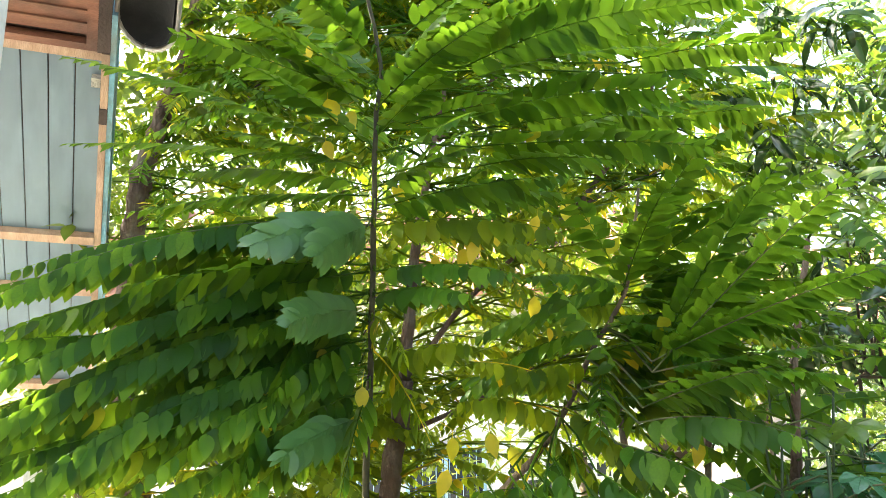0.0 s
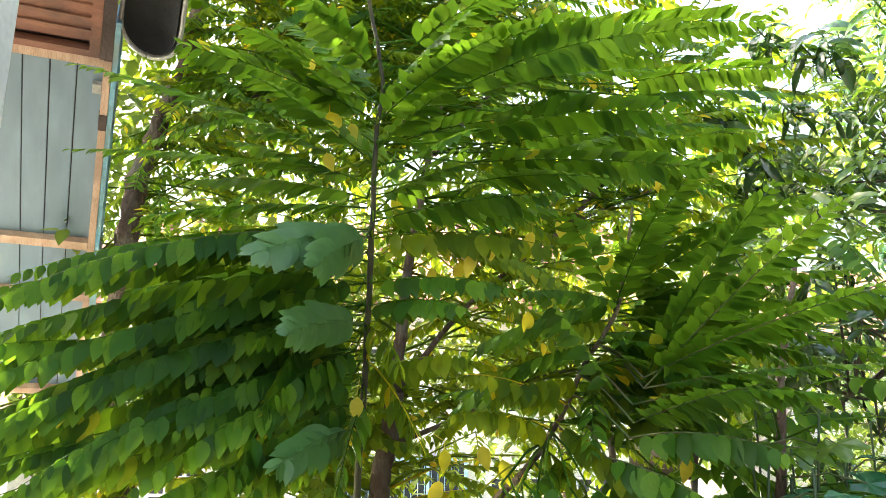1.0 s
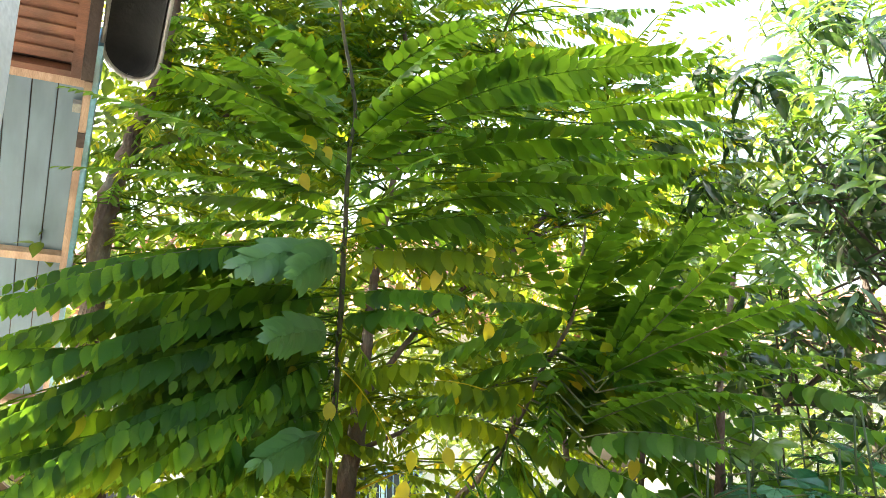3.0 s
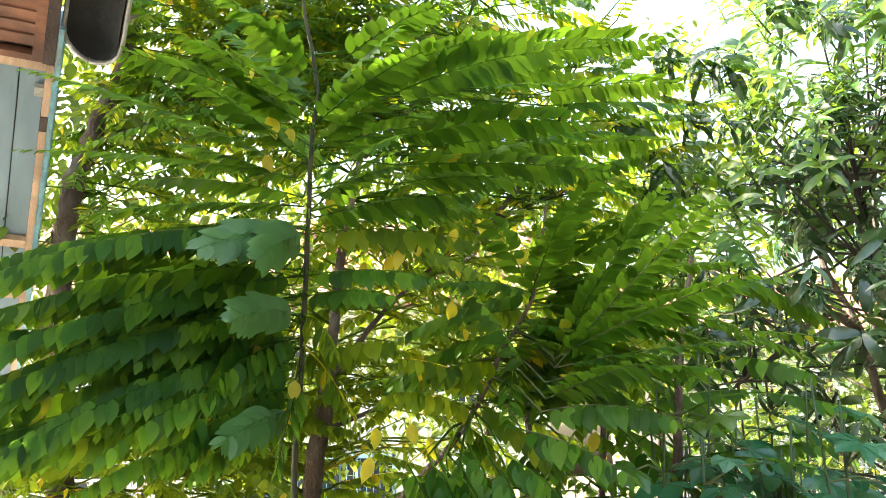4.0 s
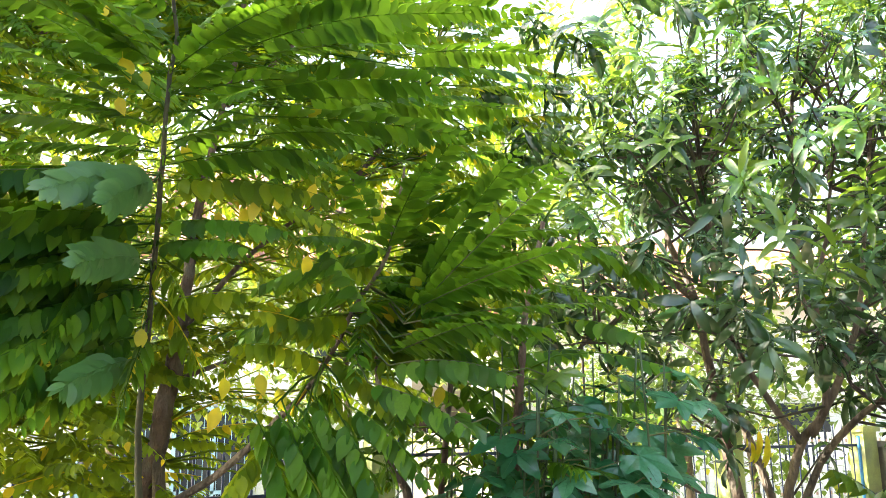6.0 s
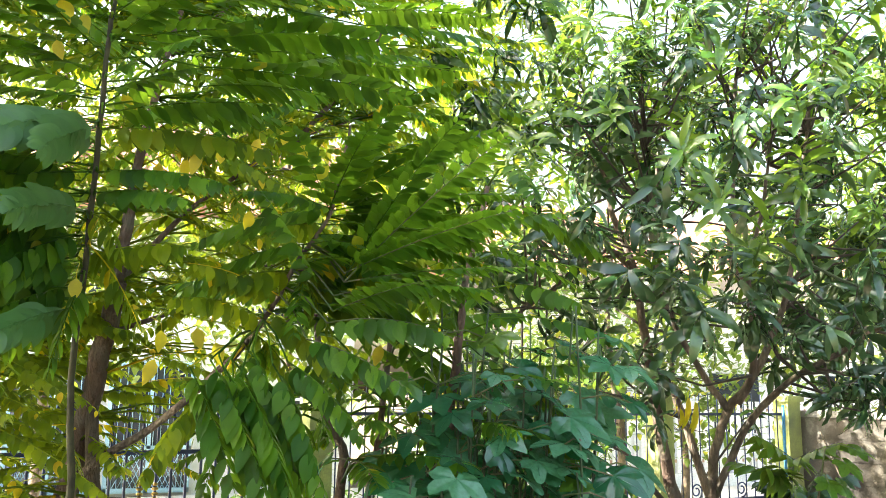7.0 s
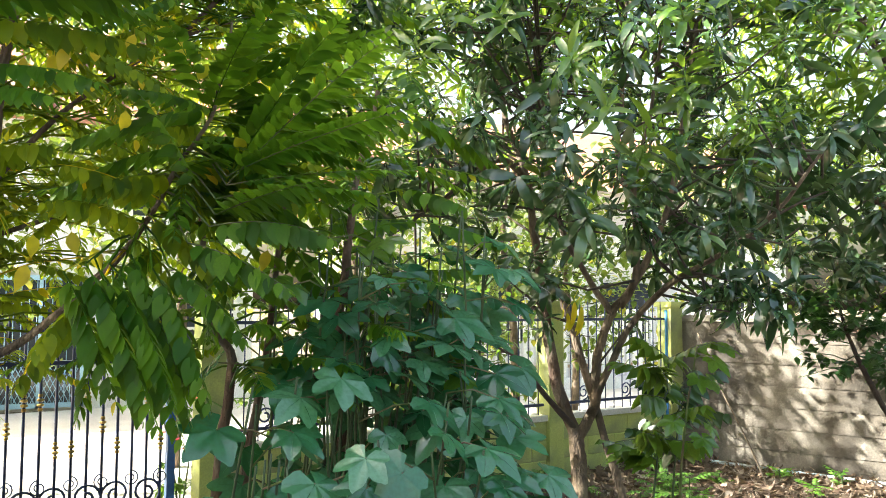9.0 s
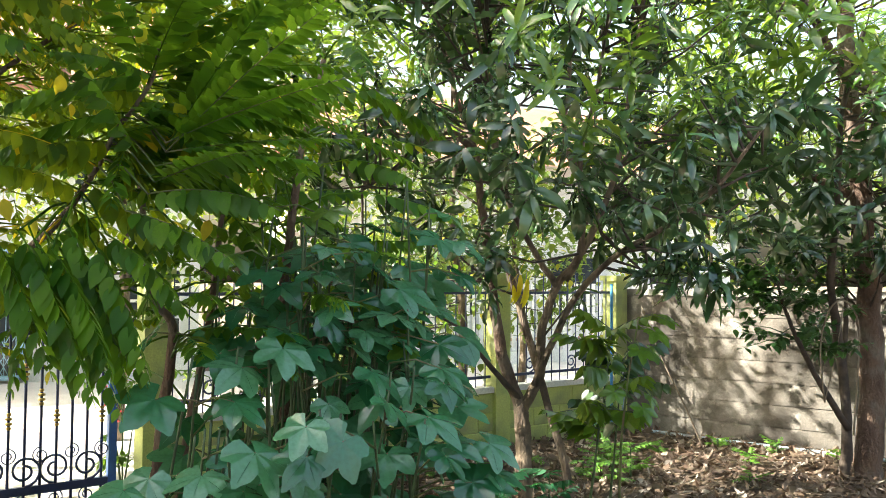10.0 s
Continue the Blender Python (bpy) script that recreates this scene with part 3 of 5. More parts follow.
# ---- houses across the street ----
def opposite_house():
    h = thing("street_house", "two-storey house with light blue grilles and orange tiled roof", "house", at=(-1.0, 15.2, 0))
    g = Geo()
    g.box(-5, 0, -0.1, 4.6, 7, 4.9)
    part("wall", g, WHITE, h, smooth=False)
    g = Geo()
    g.add([(-5.8, -1.0, 4.8), (5.4, -1.0, 4.8), (5.4, 3.5, 7.6), (-5.8, 3.5, 7.6), (5.4, 8, 4.8), (-5.8, 8, 4.8), (-5.8, -1.0, 4.68), (5.4, -1.0, 4.68)], [(0, 1, 2, 3), (3, 2, 4, 5), (6, 7, 1, 0), (0, 3, 5), (1, 4, 2)])
    rf = part("roof", g, ROOF_TILE, h, smooth=False)
    for i in range(22):
        g = Geo()
        g.tube([(-5.8 + 0.53 * i, -1.02, 4.82), (-5.8 + 0.53 * i, 3.5, 7.64)], 0.06, 6)
        part("roof_rib", g, ROOF_TILE, rf)
    for x in (-1.2, 0.35):
        g = Geo()
        g.box(x, -0.05, 0.05, x + 1.4, -0.01, 2.2)
        d = part("door", g, GLASS_DARK, h, "dark doorway behind a blue grille", smooth=False)
        for a, b, c, e in ((0, 0.0, 1.4, 0.08), (0, 2.12, 1.4, 2.2), (0, 0.72, 1.4, 0.78), (0, 0, 0.07, 2.2), (1.33, 0, 1.4, 2.2), (0.67, 0, 0.73, 2.2)):
            g = Geo()
            g.box(x + a, -0.1, 0.05 + b, x + c, -0.06, 0.05 + e)
            part("grille_frame", g, GRILLE, d, "light blue painted steel", smooth=False)
        g = Geo()
        for i in range(16):
            for sgn in (1, -1):
                cx = x + 0.05 + i * 0.087
                g.tube([(cx, -0.08, 0.1), (cx + sgn * 0.35, -0.08, 0.8)] if x < cx + sgn * 0.35 < x + 1.4 else [(cx, -0.08, 0.1), (cx, -0.08, 0.8)], 0.008, 4)
        for i in range(12):
            g.tube([(x + 0.06 + i * 0.117, -0.08, 0.8), (x + 0.06 + i * 0.117, -0.08, 2.2)], 0.009, 4)
        part("lattice", g, GRILLE, d)
    for x, z in ((2.1, 0.75), (3.3, 0.75), (-3.8, 1.0), (-3.5, 3.0), (-0.5, 3.0), (2.4, 3.0)):
        g = Geo()
        g.box(x, -0.03, z, x + 1.0, 0.02, z + 1.2)
        w = part("window", g, GLASS_DARK, h, smooth=False)
        for a in (0, 0.31, 0.62, 0.94):
            g = Geo()
            g.box(x + a, -0.07, z, x + a + 0.06, -0.03, z + 1.2)
            part("window_frame", g, WHITE, w, smooth=False)
        for a in (0, 0.28, 0.57, 0.86, 1.14):
            g = Geo()
            g.box(x, -0.066, z + a, x + 1.0, -0.031, z + a + 0.05)
            part("window_frame", g, WHITE, w, smooth=False)


def side_house():
    h = thing("corner_house", "white house behind a pale slatted street fence", "house", at=(11.5, 15.5, 0))
    g = Geo()
    g.box(-4.5, 0, -0.1, 6, 7, 4.6)
    part("wall", g, WHITE, h, smooth=False)
    g = Geo()
    g.add([(-5.2, -0.8, 4.3), (6.8, -0.8, 4.3), (6.8, 3.5, 6.6), (-5.2, 3.5, 6.6), (6.8, 8, 4.3), (-5.2, 8, 4.3)], [(0, 1, 2, 3), (3, 2, 4, 5), (0, 3, 5), (1, 4, 2)])
    part("roof", g, ROOF_TILE, h, smooth=False)
    for x in (-3.2, 0.2, 3.2):
        g = Geo()
        g.box(x, -0.03, 1, x + 1.3, 0.02, 2.3)
        part("window", g, GLASS_DARK, h, smooth=False)
    f = tagged(new("street_fence"), "pale painted slatted fence across the street", "fence", kind="")
    f.location = (5.5, 14.2, 0)
    sl = Geo()
    sl.box(-0.045, -0.012, 0.3, 0.045, 0.012, 1.7)
    me = sl.mesh("slat", WHITE, False)
    for i in range(62):
        o = new("slat", me)
        o.parent, o.location = f, (i * 0.16, 0, 0)
    for z in (0.5, 1.5):
        g = Geo()
        g.box(-0.1, 0.013, z, 10, 0.05, z + 0.06)
        part("rail", g, RAW_WOOD, f, smooth=False)
    g = Geo()
    g.box(-0.1, -0.06, -0.05, 10, 0.1, 0.29)
    part("plinth", g, WHITE, f, smooth=False)


opposite_house()
side_house()


# ---- trees with feathery fronds ----
RNG = random.Random(11)
tree_a = thing("star_gooseberry_tree", "young slim tree with whorls of long feathery green fronds", "tree", at=(0, 0, 0))
stem_a = limb(tree_a, "trunk", [(-0.34, 4.05, -0.03), (-0.32, 3.95, 0.7), (-0.3, 3.84, 1.3), (-0.33, 3.75, 1.83), (-0.3, 3.58, 2.43), (-0.28, 3.43, 2.94), (-0.26, 3.31, 3.4), (-0.24, 3.26, 3.6), (-0.31, 3.11, 3.97), (-0.35, 3.03, 4.4)], 0.022, 0.006, STEM_OLIVE, 8)
tree_b = thing("star_gooseberry_tree", "slanting young tree with drooping feathery fronds", "tree")
stem_b = limb(tree_b, "trunk", [(-0.42, 4.55, -0.03), (-0.4, 4.52, 0.9), (-0.3, 4.47, 1.35), (0.03, 4.3, 1.6), (0.28, 3.98, 1.85), (0.44, 3.8, 2.03), (0.56, 3.7, 2.23), (0.65, 3.62, 2.43), (0.78, 3.54, 2.65), (0.82, 3.48, 2.89), (0.86, 3.46, 3.1)], 0.03, 0.006, BARK, 8)


def nearest(line, p):
    return min(line, key=lambda q: (q - p).length)


def frond_on(tree, stem, base, tip, leaflet, hang, mat=FROND, roll=None):
    b = Vector(base)
    if tree is tree_b:
        leaflet *= 0.86
    elif hang > 0.6:
        leaflet *= 0.84
    q = nearest(stem, b)
    if roll is None:
        if hang >= 0.4:
            roll = RNG.uniform(0, 0.3)
        elif tree is tree_b:
            roll = RNG.uniform(-0.35, 0.05)
        else:
            roll = RNG.uniform(-0.7, -0.2) if RNG.random() < 0.66 else RNG.uniform(0.15, 0.6)
    loose = [] if Vector(tip).y < 2.78 and Vector(tip).z < 2.9 else None
    g = frond_geo(b, tip, leaflet, hang, RNG, sag=RNG.uniform(0.04, 0.12) if hang < 0.6 else RNG.uniform(0.1, 0.2), roll=roll, loose=loose, step=leaflet * 0.24 if mat is FROND_PALE_SHEEN else None, broad=mat is FROND_PALE_SHEEN)
    if (q - b).length > 0.03:
        mid = q.lerp(b, 0.5) + UP * 0.03
        g.tube([q, mid, b], [0.006, 0.005, 0.0042], 4)
    ob = part("frond", g, STEM if loose else mat, tree)
    loose_leaflets(ob, loose or (), mat)


def frond_a(base, tip, leaflet, hang, roll=None, mat=FROND):
    if hang >= 0.75 and tip[0] < -1.2:
        tip = Vector(base).lerp(Vector(tip), 1.2)
    frond_on(tree_a, stem_a, base, tip, leaflet, hang, mat, roll)


def frond_b(base, tip, leaflet, hang, roll=None, mat=FROND):
    frond_on(tree_b, stem_b, base, tip, leaflet, hang, mat, roll)


frond_a((-0.34, 3.35, 3.23), (-1.47, 3.02, 3.53), 0.13, 0.10, 0.3)
frond_a((-0.33, 3.36, 3.19), (-1.56, 3.29, 3.27), 0.11, 0.15, 0.42)
frond_a((-0.30, 3.39, 3.06), (-1.19, 3.07, 2.90), 0.14, 0.15)
frond_a((-0.29, 3.41, 2.97), (-1.39, 3.12, 2.72), 0.16, 0.80)
frond_a((-0.29, 3.42, 2.94), (-1.52, 2.87, 2.46), 0.15, 0.75)
frond_a((-0.37, 3.41, 2.78), (-1.14, 2.94, 2.59), 0.15, 0.30)
frond_a((-0.30, 3.47, 2.75), (-1.54, 2.93, 2.23), 0.16, 0.85)
frond_a((-0.31, 3.50, 2.62), (-1.56, 2.98, 2.05), 0.16, 0.85)
frond_a((-0.34, 3.54, 2.48), (-1.41, 3.02, 1.87), 0.16, 0.80)
frond_a((-0.34, 3.56, 2.38), (-1.04, 2.91, 1.89), 0.16, 0.85)
frond_a((-0.32, 3.56, 2.58), (-1.40, 3.21, 2.36), 0.16, 0.90)
frond_a((-0.31, 3.54, 2.67), (-1.33, 3.27, 2.54), 0.16, 0.90)
frond_a((-0.32, 3.62, 2.34), (-1.00, 3.17, 2.10), 0.16, 0.85)
frond_a((-0.33, 3.66, 2.20), (-0.79, 3.12, 1.86), 0.16, 0.90)
frond_a((-0.32, 3.59, 2.48), (-1.18, 3.34, 2.24), 0.16, 1.00)
frond_a((-0.29, 3.37, 2.95), (-0.67, 2.88, 2.72), 0.155, 0.10, 1.1, FROND_PALE_SHEEN)
frond_a((-0.30, 3.37, 2.92), (-0.45, 2.9, 2.68), 0.145, 0.10, 1.0, FROND_PALE_SHEEN)
frond_a((-0.32, 3.46, 2.57), (-0.54, 2.93, 2.44), 0.145, 0.15, 1.1, FROND_PALE_SHEEN)
frond_a((-0.34, 3.57, 2.15), (-0.58, 3.05, 1.98), 0.145, 0.30, 1.1, FROND_PALE_SHEEN)
frond_a((-0.32, 3.33, 3.28), (-0.74, 2.93, 3.45), 0.13, 0.15)
frond_a((-0.31, 3.31, 3.40), (-0.65, 3.00, 3.60), 0.13, 0.20)
frond_a((-0.29, 3.23, 3.49), (-0.82, 2.98, 3.69), 0.13, 0.10)
frond_a((-0.28, 3.20, 3.61), (-0.52, 2.96, 3.75), 0.13, 0.20)
frond_a((-0.28, 3.18, 3.70), (-0.67, 2.93, 3.86), 0.13, 0.20)
frond_a((-0.29, 3.25, 3.42), (-1.08, 3.09, 3.66), 0.13, 0.20)
frond_a((-0.33, 3.36, 3.17), (-0.95, 3.37, 3.36), 0.13, 0.20)
frond_a((-0.30, 3.38, 3.10), (-1.11, 3.51, 3.21), 0.13, 0.30)
frond_a((-0.25, 3.25, 3.40), (0.20, 2.71, 3.50), 0.14, 0.05)
frond_a((-0.26, 3.32, 3.15), (0.12, 2.79, 3.17), 0.14, 0.10)
frond_a((-0.27, 3.36, 2.99), (0.44, 2.94, 2.98), 0.13, 0.35)
frond_a((-0.27, 3.37, 2.92), (0.51, 3.19, 2.82), 0.15, 0.90, None, FROND_YELLOW)
frond_a((-0.27, 3.42, 2.74), (0.29, 3.03, 2.63), 0.14, 0.40)
frond_a((-0.27, 3.44, 2.65), (0.12, 3.05, 2.56), 0.14, 0.50)
frond_a((-0.28, 3.51, 2.38), (0.13, 3.19, 2.40), 0.15, 0.80, None, FROND_YELLOW)
frond_a((-0.28, 3.50, 2.42), (-0.04, 3.08, 2.03), 0.15, 0.90, None, FROND_YELLOW)
frond_a((-0.30, 3.54, 2.27), (-0.37, 3.13, 1.84), 0.15, 0.90)
frond_a((-0.28, 3.46, 2.56), (-0.13, 3.11, 2.33), 0.15, 0.90, None, FROND_YELLOW)
frond_a((-0.22, 3.23, 3.52), (0.12, 2.78, 3.66), 0.13, 0.10)
frond_a((-0.25, 3.28, 3.29), (0.05, 2.94, 3.40), 0.13, 0.10)
frond_a((-0.27, 3.43, 3.11), (0.17, 3.29, 3.24), 0.13, 0.20)
frond_a((-0.08, 3.12, 3.52), (0.56, 2.69, 3.58), 0.14, 0.05)
frond_a((0.06, 3.13, 3.49), (0.73, 2.66, 3.50), 0.15, 0.05)
frond_a((-0.04, 3.15, 3.41), (0.86, 2.83, 3.44), 0.14, 0.05)
frond_a((0.15, 3.17, 3.32), (0.93, 2.87, 3.28), 0.15, 0.05)
frond_a((0.12, 3.20, 3.20), (1.02, 2.92, 3.08), 0.14, 0.10)
frond_a((0.48, 3.28, 3.28), (1.14, 3.06, 3.32), 0.13, 0.10)
frond_a((0.29, 3.19, 3.67), (1.04, 2.88, 3.65), 0.14, 0.10)
frond_a((0.79, 3.30, 3.61), (1.51, 3.19, 3.64), 0.12, 0.25)
frond_a((0.86, 3.31, 3.56), (1.56, 3.31, 3.58), 0.12, 0.25)
frond_a((0.90, 3.36, 3.37), (1.43, 3.35, 3.41), 0.12, 0.25)
frond_a((0.55, 3.25, 3.83), (1.35, 3.05, 3.78), 0.13, 0.10)
frond_a((0.12, 3.32, 3.15), (0.63, 2.83, 3.00), 0.14, 0.10)
frond_a((-0.18, 3.37, 3.35), (0.42, 3.15, 3.37), 0.14, 0.15)
frond_a((-0.13, 3.18, 3.69), (0.27, 2.85, 3.79), 0.14, 0.10)
frond_a((-0.04, 3.44, 3.06), (0.53, 3.25, 3.01), 0.14, 0.40)
frond_a((0.26, 3.38, 3.71), (0.95, 3.18, 3.68), 0.14, 0.15)
frond_a((0.31, 3.46, 3.40), (1.06, 3.27, 3.33), 0.14, 0.15)
frond_a((-0.31, 3.51, 2.79), (-1.50, 3.09, 2.43), 0.15, 0.80)
frond_a((-0.31, 3.54, 2.67), (-1.53, 3.06, 2.14), 0.16, 0.85)
frond_a((-0.34, 3.57, 2.53), (-1.39, 3.07, 2.10), 0.16, 0.90)
frond_a((-0.35, 3.65, 2.44), (-1.27, 3.10, 1.99), 0.16, 0.90)
frond_a((-0.34, 3.61, 2.59), (-1.25, 3.20, 2.40), 0.15, 0.90)
frond_a((-0.35, 3.67, 2.35), (-1.33, 3.24, 2.23), 0.15, 0.90)
frond_a((-0.34, 3.64, 2.27), (-0.88, 3.02, 1.85), 0.16, 0.85)
frond_a((-0.35, 3.69, 2.25), (-1.11, 3.19, 2.02), 0.16, 0.90)
frond_a((-0.34, 3.63, 2.52), (-0.97, 3.22, 2.31), 0.16, 0.95)
frond_a((-0.35, 3.66, 2.40), (-0.75, 3.16, 2.14), 0.16, 0.95)
frond_a((-0.32, 3.52, 2.76), (-1.03, 3.16, 2.56), 0.16, 0.90)
frond_a((-0.32, 3.49, 2.88), (-1.17, 3.22, 2.73), 0.15, 0.85)
frond_a((-0.34, 3.68, 2.11), (-0.71, 3.03, 1.83), 0.16, 0.90)
frond_a((-0.33, 3.59, 2.48), (-0.63, 3.14, 2.22), 0.16, 0.95)
frond_a((-0.34, 3.54, 2.65), (-0.69, 3.09, 2.42), 0.16, 0.95)
frond_a((-0.32, 3.67, 2.16), (-1.14, 3.04, 1.78), 0.16, 0.85)
frond_a((-0.44, 3.67, 2.16), (-1.50, 3.20, 1.97), 0.14, 0.85)
frond_a((-0.66, 3.51, 2.38), (-1.65, 3.01, 2.34), 0.14, 0.80)
frond_a((-0.35, 3.62, 2.74), (-1.73, 3.31, 2.38), 0.14, 0.80)
frond_a((-0.52, 3.46, 2.56), (-0.73, 3.12, 1.90), 0.16, 0.95)
for z, dip in ((2.8, 0.2), (2.68, 0.26), (2.56, 0.3), (2.45, 0.32), (2.36, 0.4), (2.24, 0.36), (2.14, 0.34)):
    frond_a((-0.34, 3.56, z), (-1.7 + RNG.uniform(-0.1, 0.1), 3.16 + RNG.uniform(-0.06, 0.12), z - dip), 0.165, 0.85)
frond_b((0.77, 3.53, 2.70), (1.51, 3.13, 3.05), 0.14, 0.05)
frond_b((0.80, 3.53, 2.68), (1.69, 3.20, 2.76), 0.13, 0.10)
frond_b((0.78, 3.54, 2.63), (1.15, 3.07, 2.47), 0.14, 0.10)
frond_b((0.77, 3.55, 2.61), (1.68, 3.18, 2.44), 0.13, 0.10)
frond_b((0.75, 3.56, 2.56), (1.55, 3.19, 2.38), 0.13, 0.20)
frond_b((0.80, 3.53, 2.68), (0.32, 3.23, 2.66), 0.14, 0.40)
frond_b((0.77, 3.54, 2.65), (0.86, 3.05, 2.97), 0.14, 0.10)
frond_b((0.82, 3.61, 2.77), (1.08, 3.19, 3.23), 0.14, 0.10)
frond_b((0.82, 3.61, 2.79), (1.13, 3.15, 2.97), 0.14, 0.10)
frond_b((0.77, 3.53, 2.70), (0.53, 3.25, 3.00), 0.14, 0.20)
frond_b((0.78, 3.54, 2.65), (1.50, 3.33, 2.65), 0.14, 0.15)
frond_b((0.67, 3.59, 2.47), (1.17, 3.34, 2.21), 0.15, 0.85, None, FROND_YELLOW)
frond_b((0.65, 3.60, 2.42), (0.99, 3.39, 2.02), 0.15, 0.90, None, FROND_YELLOW)
frond_b((0.63, 3.66, 2.38), (0.22, 3.44, 2.25), 0.15, 0.85, None, FROND_YELLOW)
frond_b((0.65, 3.61, 2.38), (0.76, 3.28, 2.06), 0.15, 0.90, None, FROND_YELLOW)
frond_b((0.52, 3.66, 2.19), (0.87, 3.34, 1.81), 0.15, 0.85, None, FROND_YELLOW)
frond_b((0.67, 3.58, 2.49), (1.41, 3.32, 2.29), 0.14, 0.30)
frond_b((0.57, 3.64, 2.26), (0.13, 3.41, 2.36), 0.14, 0.80, None, FROND_YELLOW)
frond_b((0.50, 3.67, 2.15), (0.04, 3.45, 2.19), 0.14, 0.85, None, FROND_YELLOW)
frond_b((0.45, 3.69, 2.08), (0.63, 3.34, 1.81), 0.15, 0.90, None, FROND_YELLOW)
frond_b((0.78, 3.61, 2.57), (1.00, 3.21, 2.33), 0.15, 0.40)
frond_b((0.77, 3.65, 2.63), (0.41, 3.38, 2.47), 0.14, 0.70, None, FROND_YELLOW)
frond_b((0.24, 3.20, 1.93), (0.50, 2.82, 1.26), 0.15, 0.65)
frond_b((0.30, 3.22, 1.90), (0.60, 2.88, 1.20), 0.15, 0.65)
frond_b((0.16, 3.25, 1.90), (0.36, 2.92, 1.36), 0.15, 0.65)
frond_b((0.50, 3.22, 1.92), (0.70, 2.90, 1.34), 0.15, 0.7)
frond_b((0.42, 3.30, 1.98), (0.64, 3.00, 1.26), 0.15, 0.7)
frond_b((0.36, 3.15, 1.86), (0.56, 2.84, 1.36), 0.15, 0.75)
frond_b((0.28, 3.32, 1.96), (0.46, 3.04, 1.28), 0.15, 0.7)
frond_b((0.34, 3.36, 1.94), (0.72, 3.05, 1.30), 0.15, 0.75)
frond_b((0.64, 3.21, 2.03), (0.99, 2.78, 1.81), 0.15, 0.60)
frond_b((0.57, 3.25, 1.93), (0.84, 2.90, 1.60), 0.14, 0.70)
frond_b((0.29, 3.39, 1.81), (0.04, 3.19, 1.54), 0.14, 0.60, None, FROND_YELLOW)
frond_b((0.21, 3.65, 1.71), (-0.02, 3.45, 1.39), 0.14, 0.60, None, FROND_YELLOW)
frond_b((0.76, 3.25, 2.16), (1.04, 2.67, 2.25), 0.14, 0.20)
frond_b((0.72, 3.16, 2.10), (1.16, 2.74, 2.02), 0.15, 0.70)
frond_b((0.69, 3.28, 2.29), (0.42, 3.26, 2.68), 0.14, 0.40)
frond_b((0.80, 3.22, 2.33), (1.39, 2.48, 2.54), 0.14, 0.05)
frond_b((0.80, 3.22, 2.29), (1.44, 2.59, 2.31), 0.13, 0.10)
frond_b((0.76, 3.25, 2.23), (1.34, 2.64, 2.20), 0.14, 0.30)
frond_b((0.55, 3.38, 1.72), (0.63, 3.02, 1.41), 0.14, 0.70)
frond_b((0.38, 3.58, 1.71), (0.22, 3.24, 1.26), 0.13, 0.70)
frond_b((0.80, 3.22, 2.29), (1.30, 2.50, 2.83), 0.14, 0.05)
frond_b((0.82, 3.32, 2.32), (1.20, 2.76, 2.98), 0.14, 0.05)


# further whorls, all round both stems
for tree, stem, n in ((tree_a, stem_a, 14), (tree_b, stem_b, 10)):
    for i in range(n):
        p = stem[RNG.randrange(int(len(stem) * 0.58), len(stem))]
        a = RNG.uniform(0, math.tau)
        d = Vector((math.cos(a), 0.7 * abs(math.sin(a)) - 0.05, RNG.uniform(0.2, 0.75) if p.z > 2.9 else RNG.uniform(-0.55, 0.1)))
        frond_on(tree, stem, p, p + d * RNG.uniform(0.6, 0.9), RNG.uniform(0.115, 0.15), RNG.uniform(0.05, 0.35) if p.z > 2.7 else RNG.uniform(0.5, 0.95))


# the open, sunny side of the slanting tree
for i in range(13):
    p = stem_b[RNG.randrange(int(len(stem_b) * 0.58), int(len(stem_b) * 0.86))]
    a = RNG.uniform(-1.35, 0.35)
    d = Vector((math.cos(a), math.sin(a) * 0.75, RNG.uniform(-0.4, 0.08) + 0.12 * (p.z - 2.5)))
    frond_on(tree_b, stem_b, p, p + d * RNG.uniform(0.6, 0.95), RNG.uniform(0.12, 0.15), RNG.uniform(0.05, 0.4))


def yellow_leaf(at, tree=None, line=None, shape=None, size=0.115):
    """One yellowed leaf that hangs on its own stalk."""
    tree, line, at = tree or tree_a, line or stem_a + stem_b, Vector(at)
    k = RNG.choice(shape or OVAL_LEAF)
    g = Geo()
    g.add(apply(frame_of(at, Vector((RNG.uniform(-0.4, 0.4), RNG.uniform(-0.3, 0.1), -1)), Vector((RNG.uniform(-0.5, 0.5), -1, 0.3)), size * RNG.uniform(0.8, 1.15)), k[0]), k[1])
    q = nearest(line, at)
    g.tube([at + (q - at).normalized() * 0.05 + UP * 0.06, at + UP * 0.03, at], [0.002, 0.002, 0.0015], 4)
    part("yellow_leaf", g, YELLOW_LEAF, tree, "yellowed hanging leaf")


yellow_leaf((-0.46, 3.25, 3.44))
yellow_leaf((-0.37, 3.26, 3.39))
yellow_leaf((-0.47, 3.29, 3.27))
yellow_leaf((0.15, 3.29, 2.84))
yellow_leaf((0.10, 3.40, 2.83))
yellow_leaf((-0.02, 3.50, 2.83))
yellow_leaf((0.41, 3.64, 2.67))
yellow_leaf((0.51, 3.63, 2.71))
yellow_leaf((0.19, 3.48, 2.08))
yellow_leaf((0.04, 3.58, 2.07))
yellow_leaf((-0.32, 3.43, 2.27))
yellow_leaf((0.55, 3.54, 3.07))
yellow_leaf((0.65, 3.55, 3.02))
yellow_leaf((0.59, 3.76, 2.61))
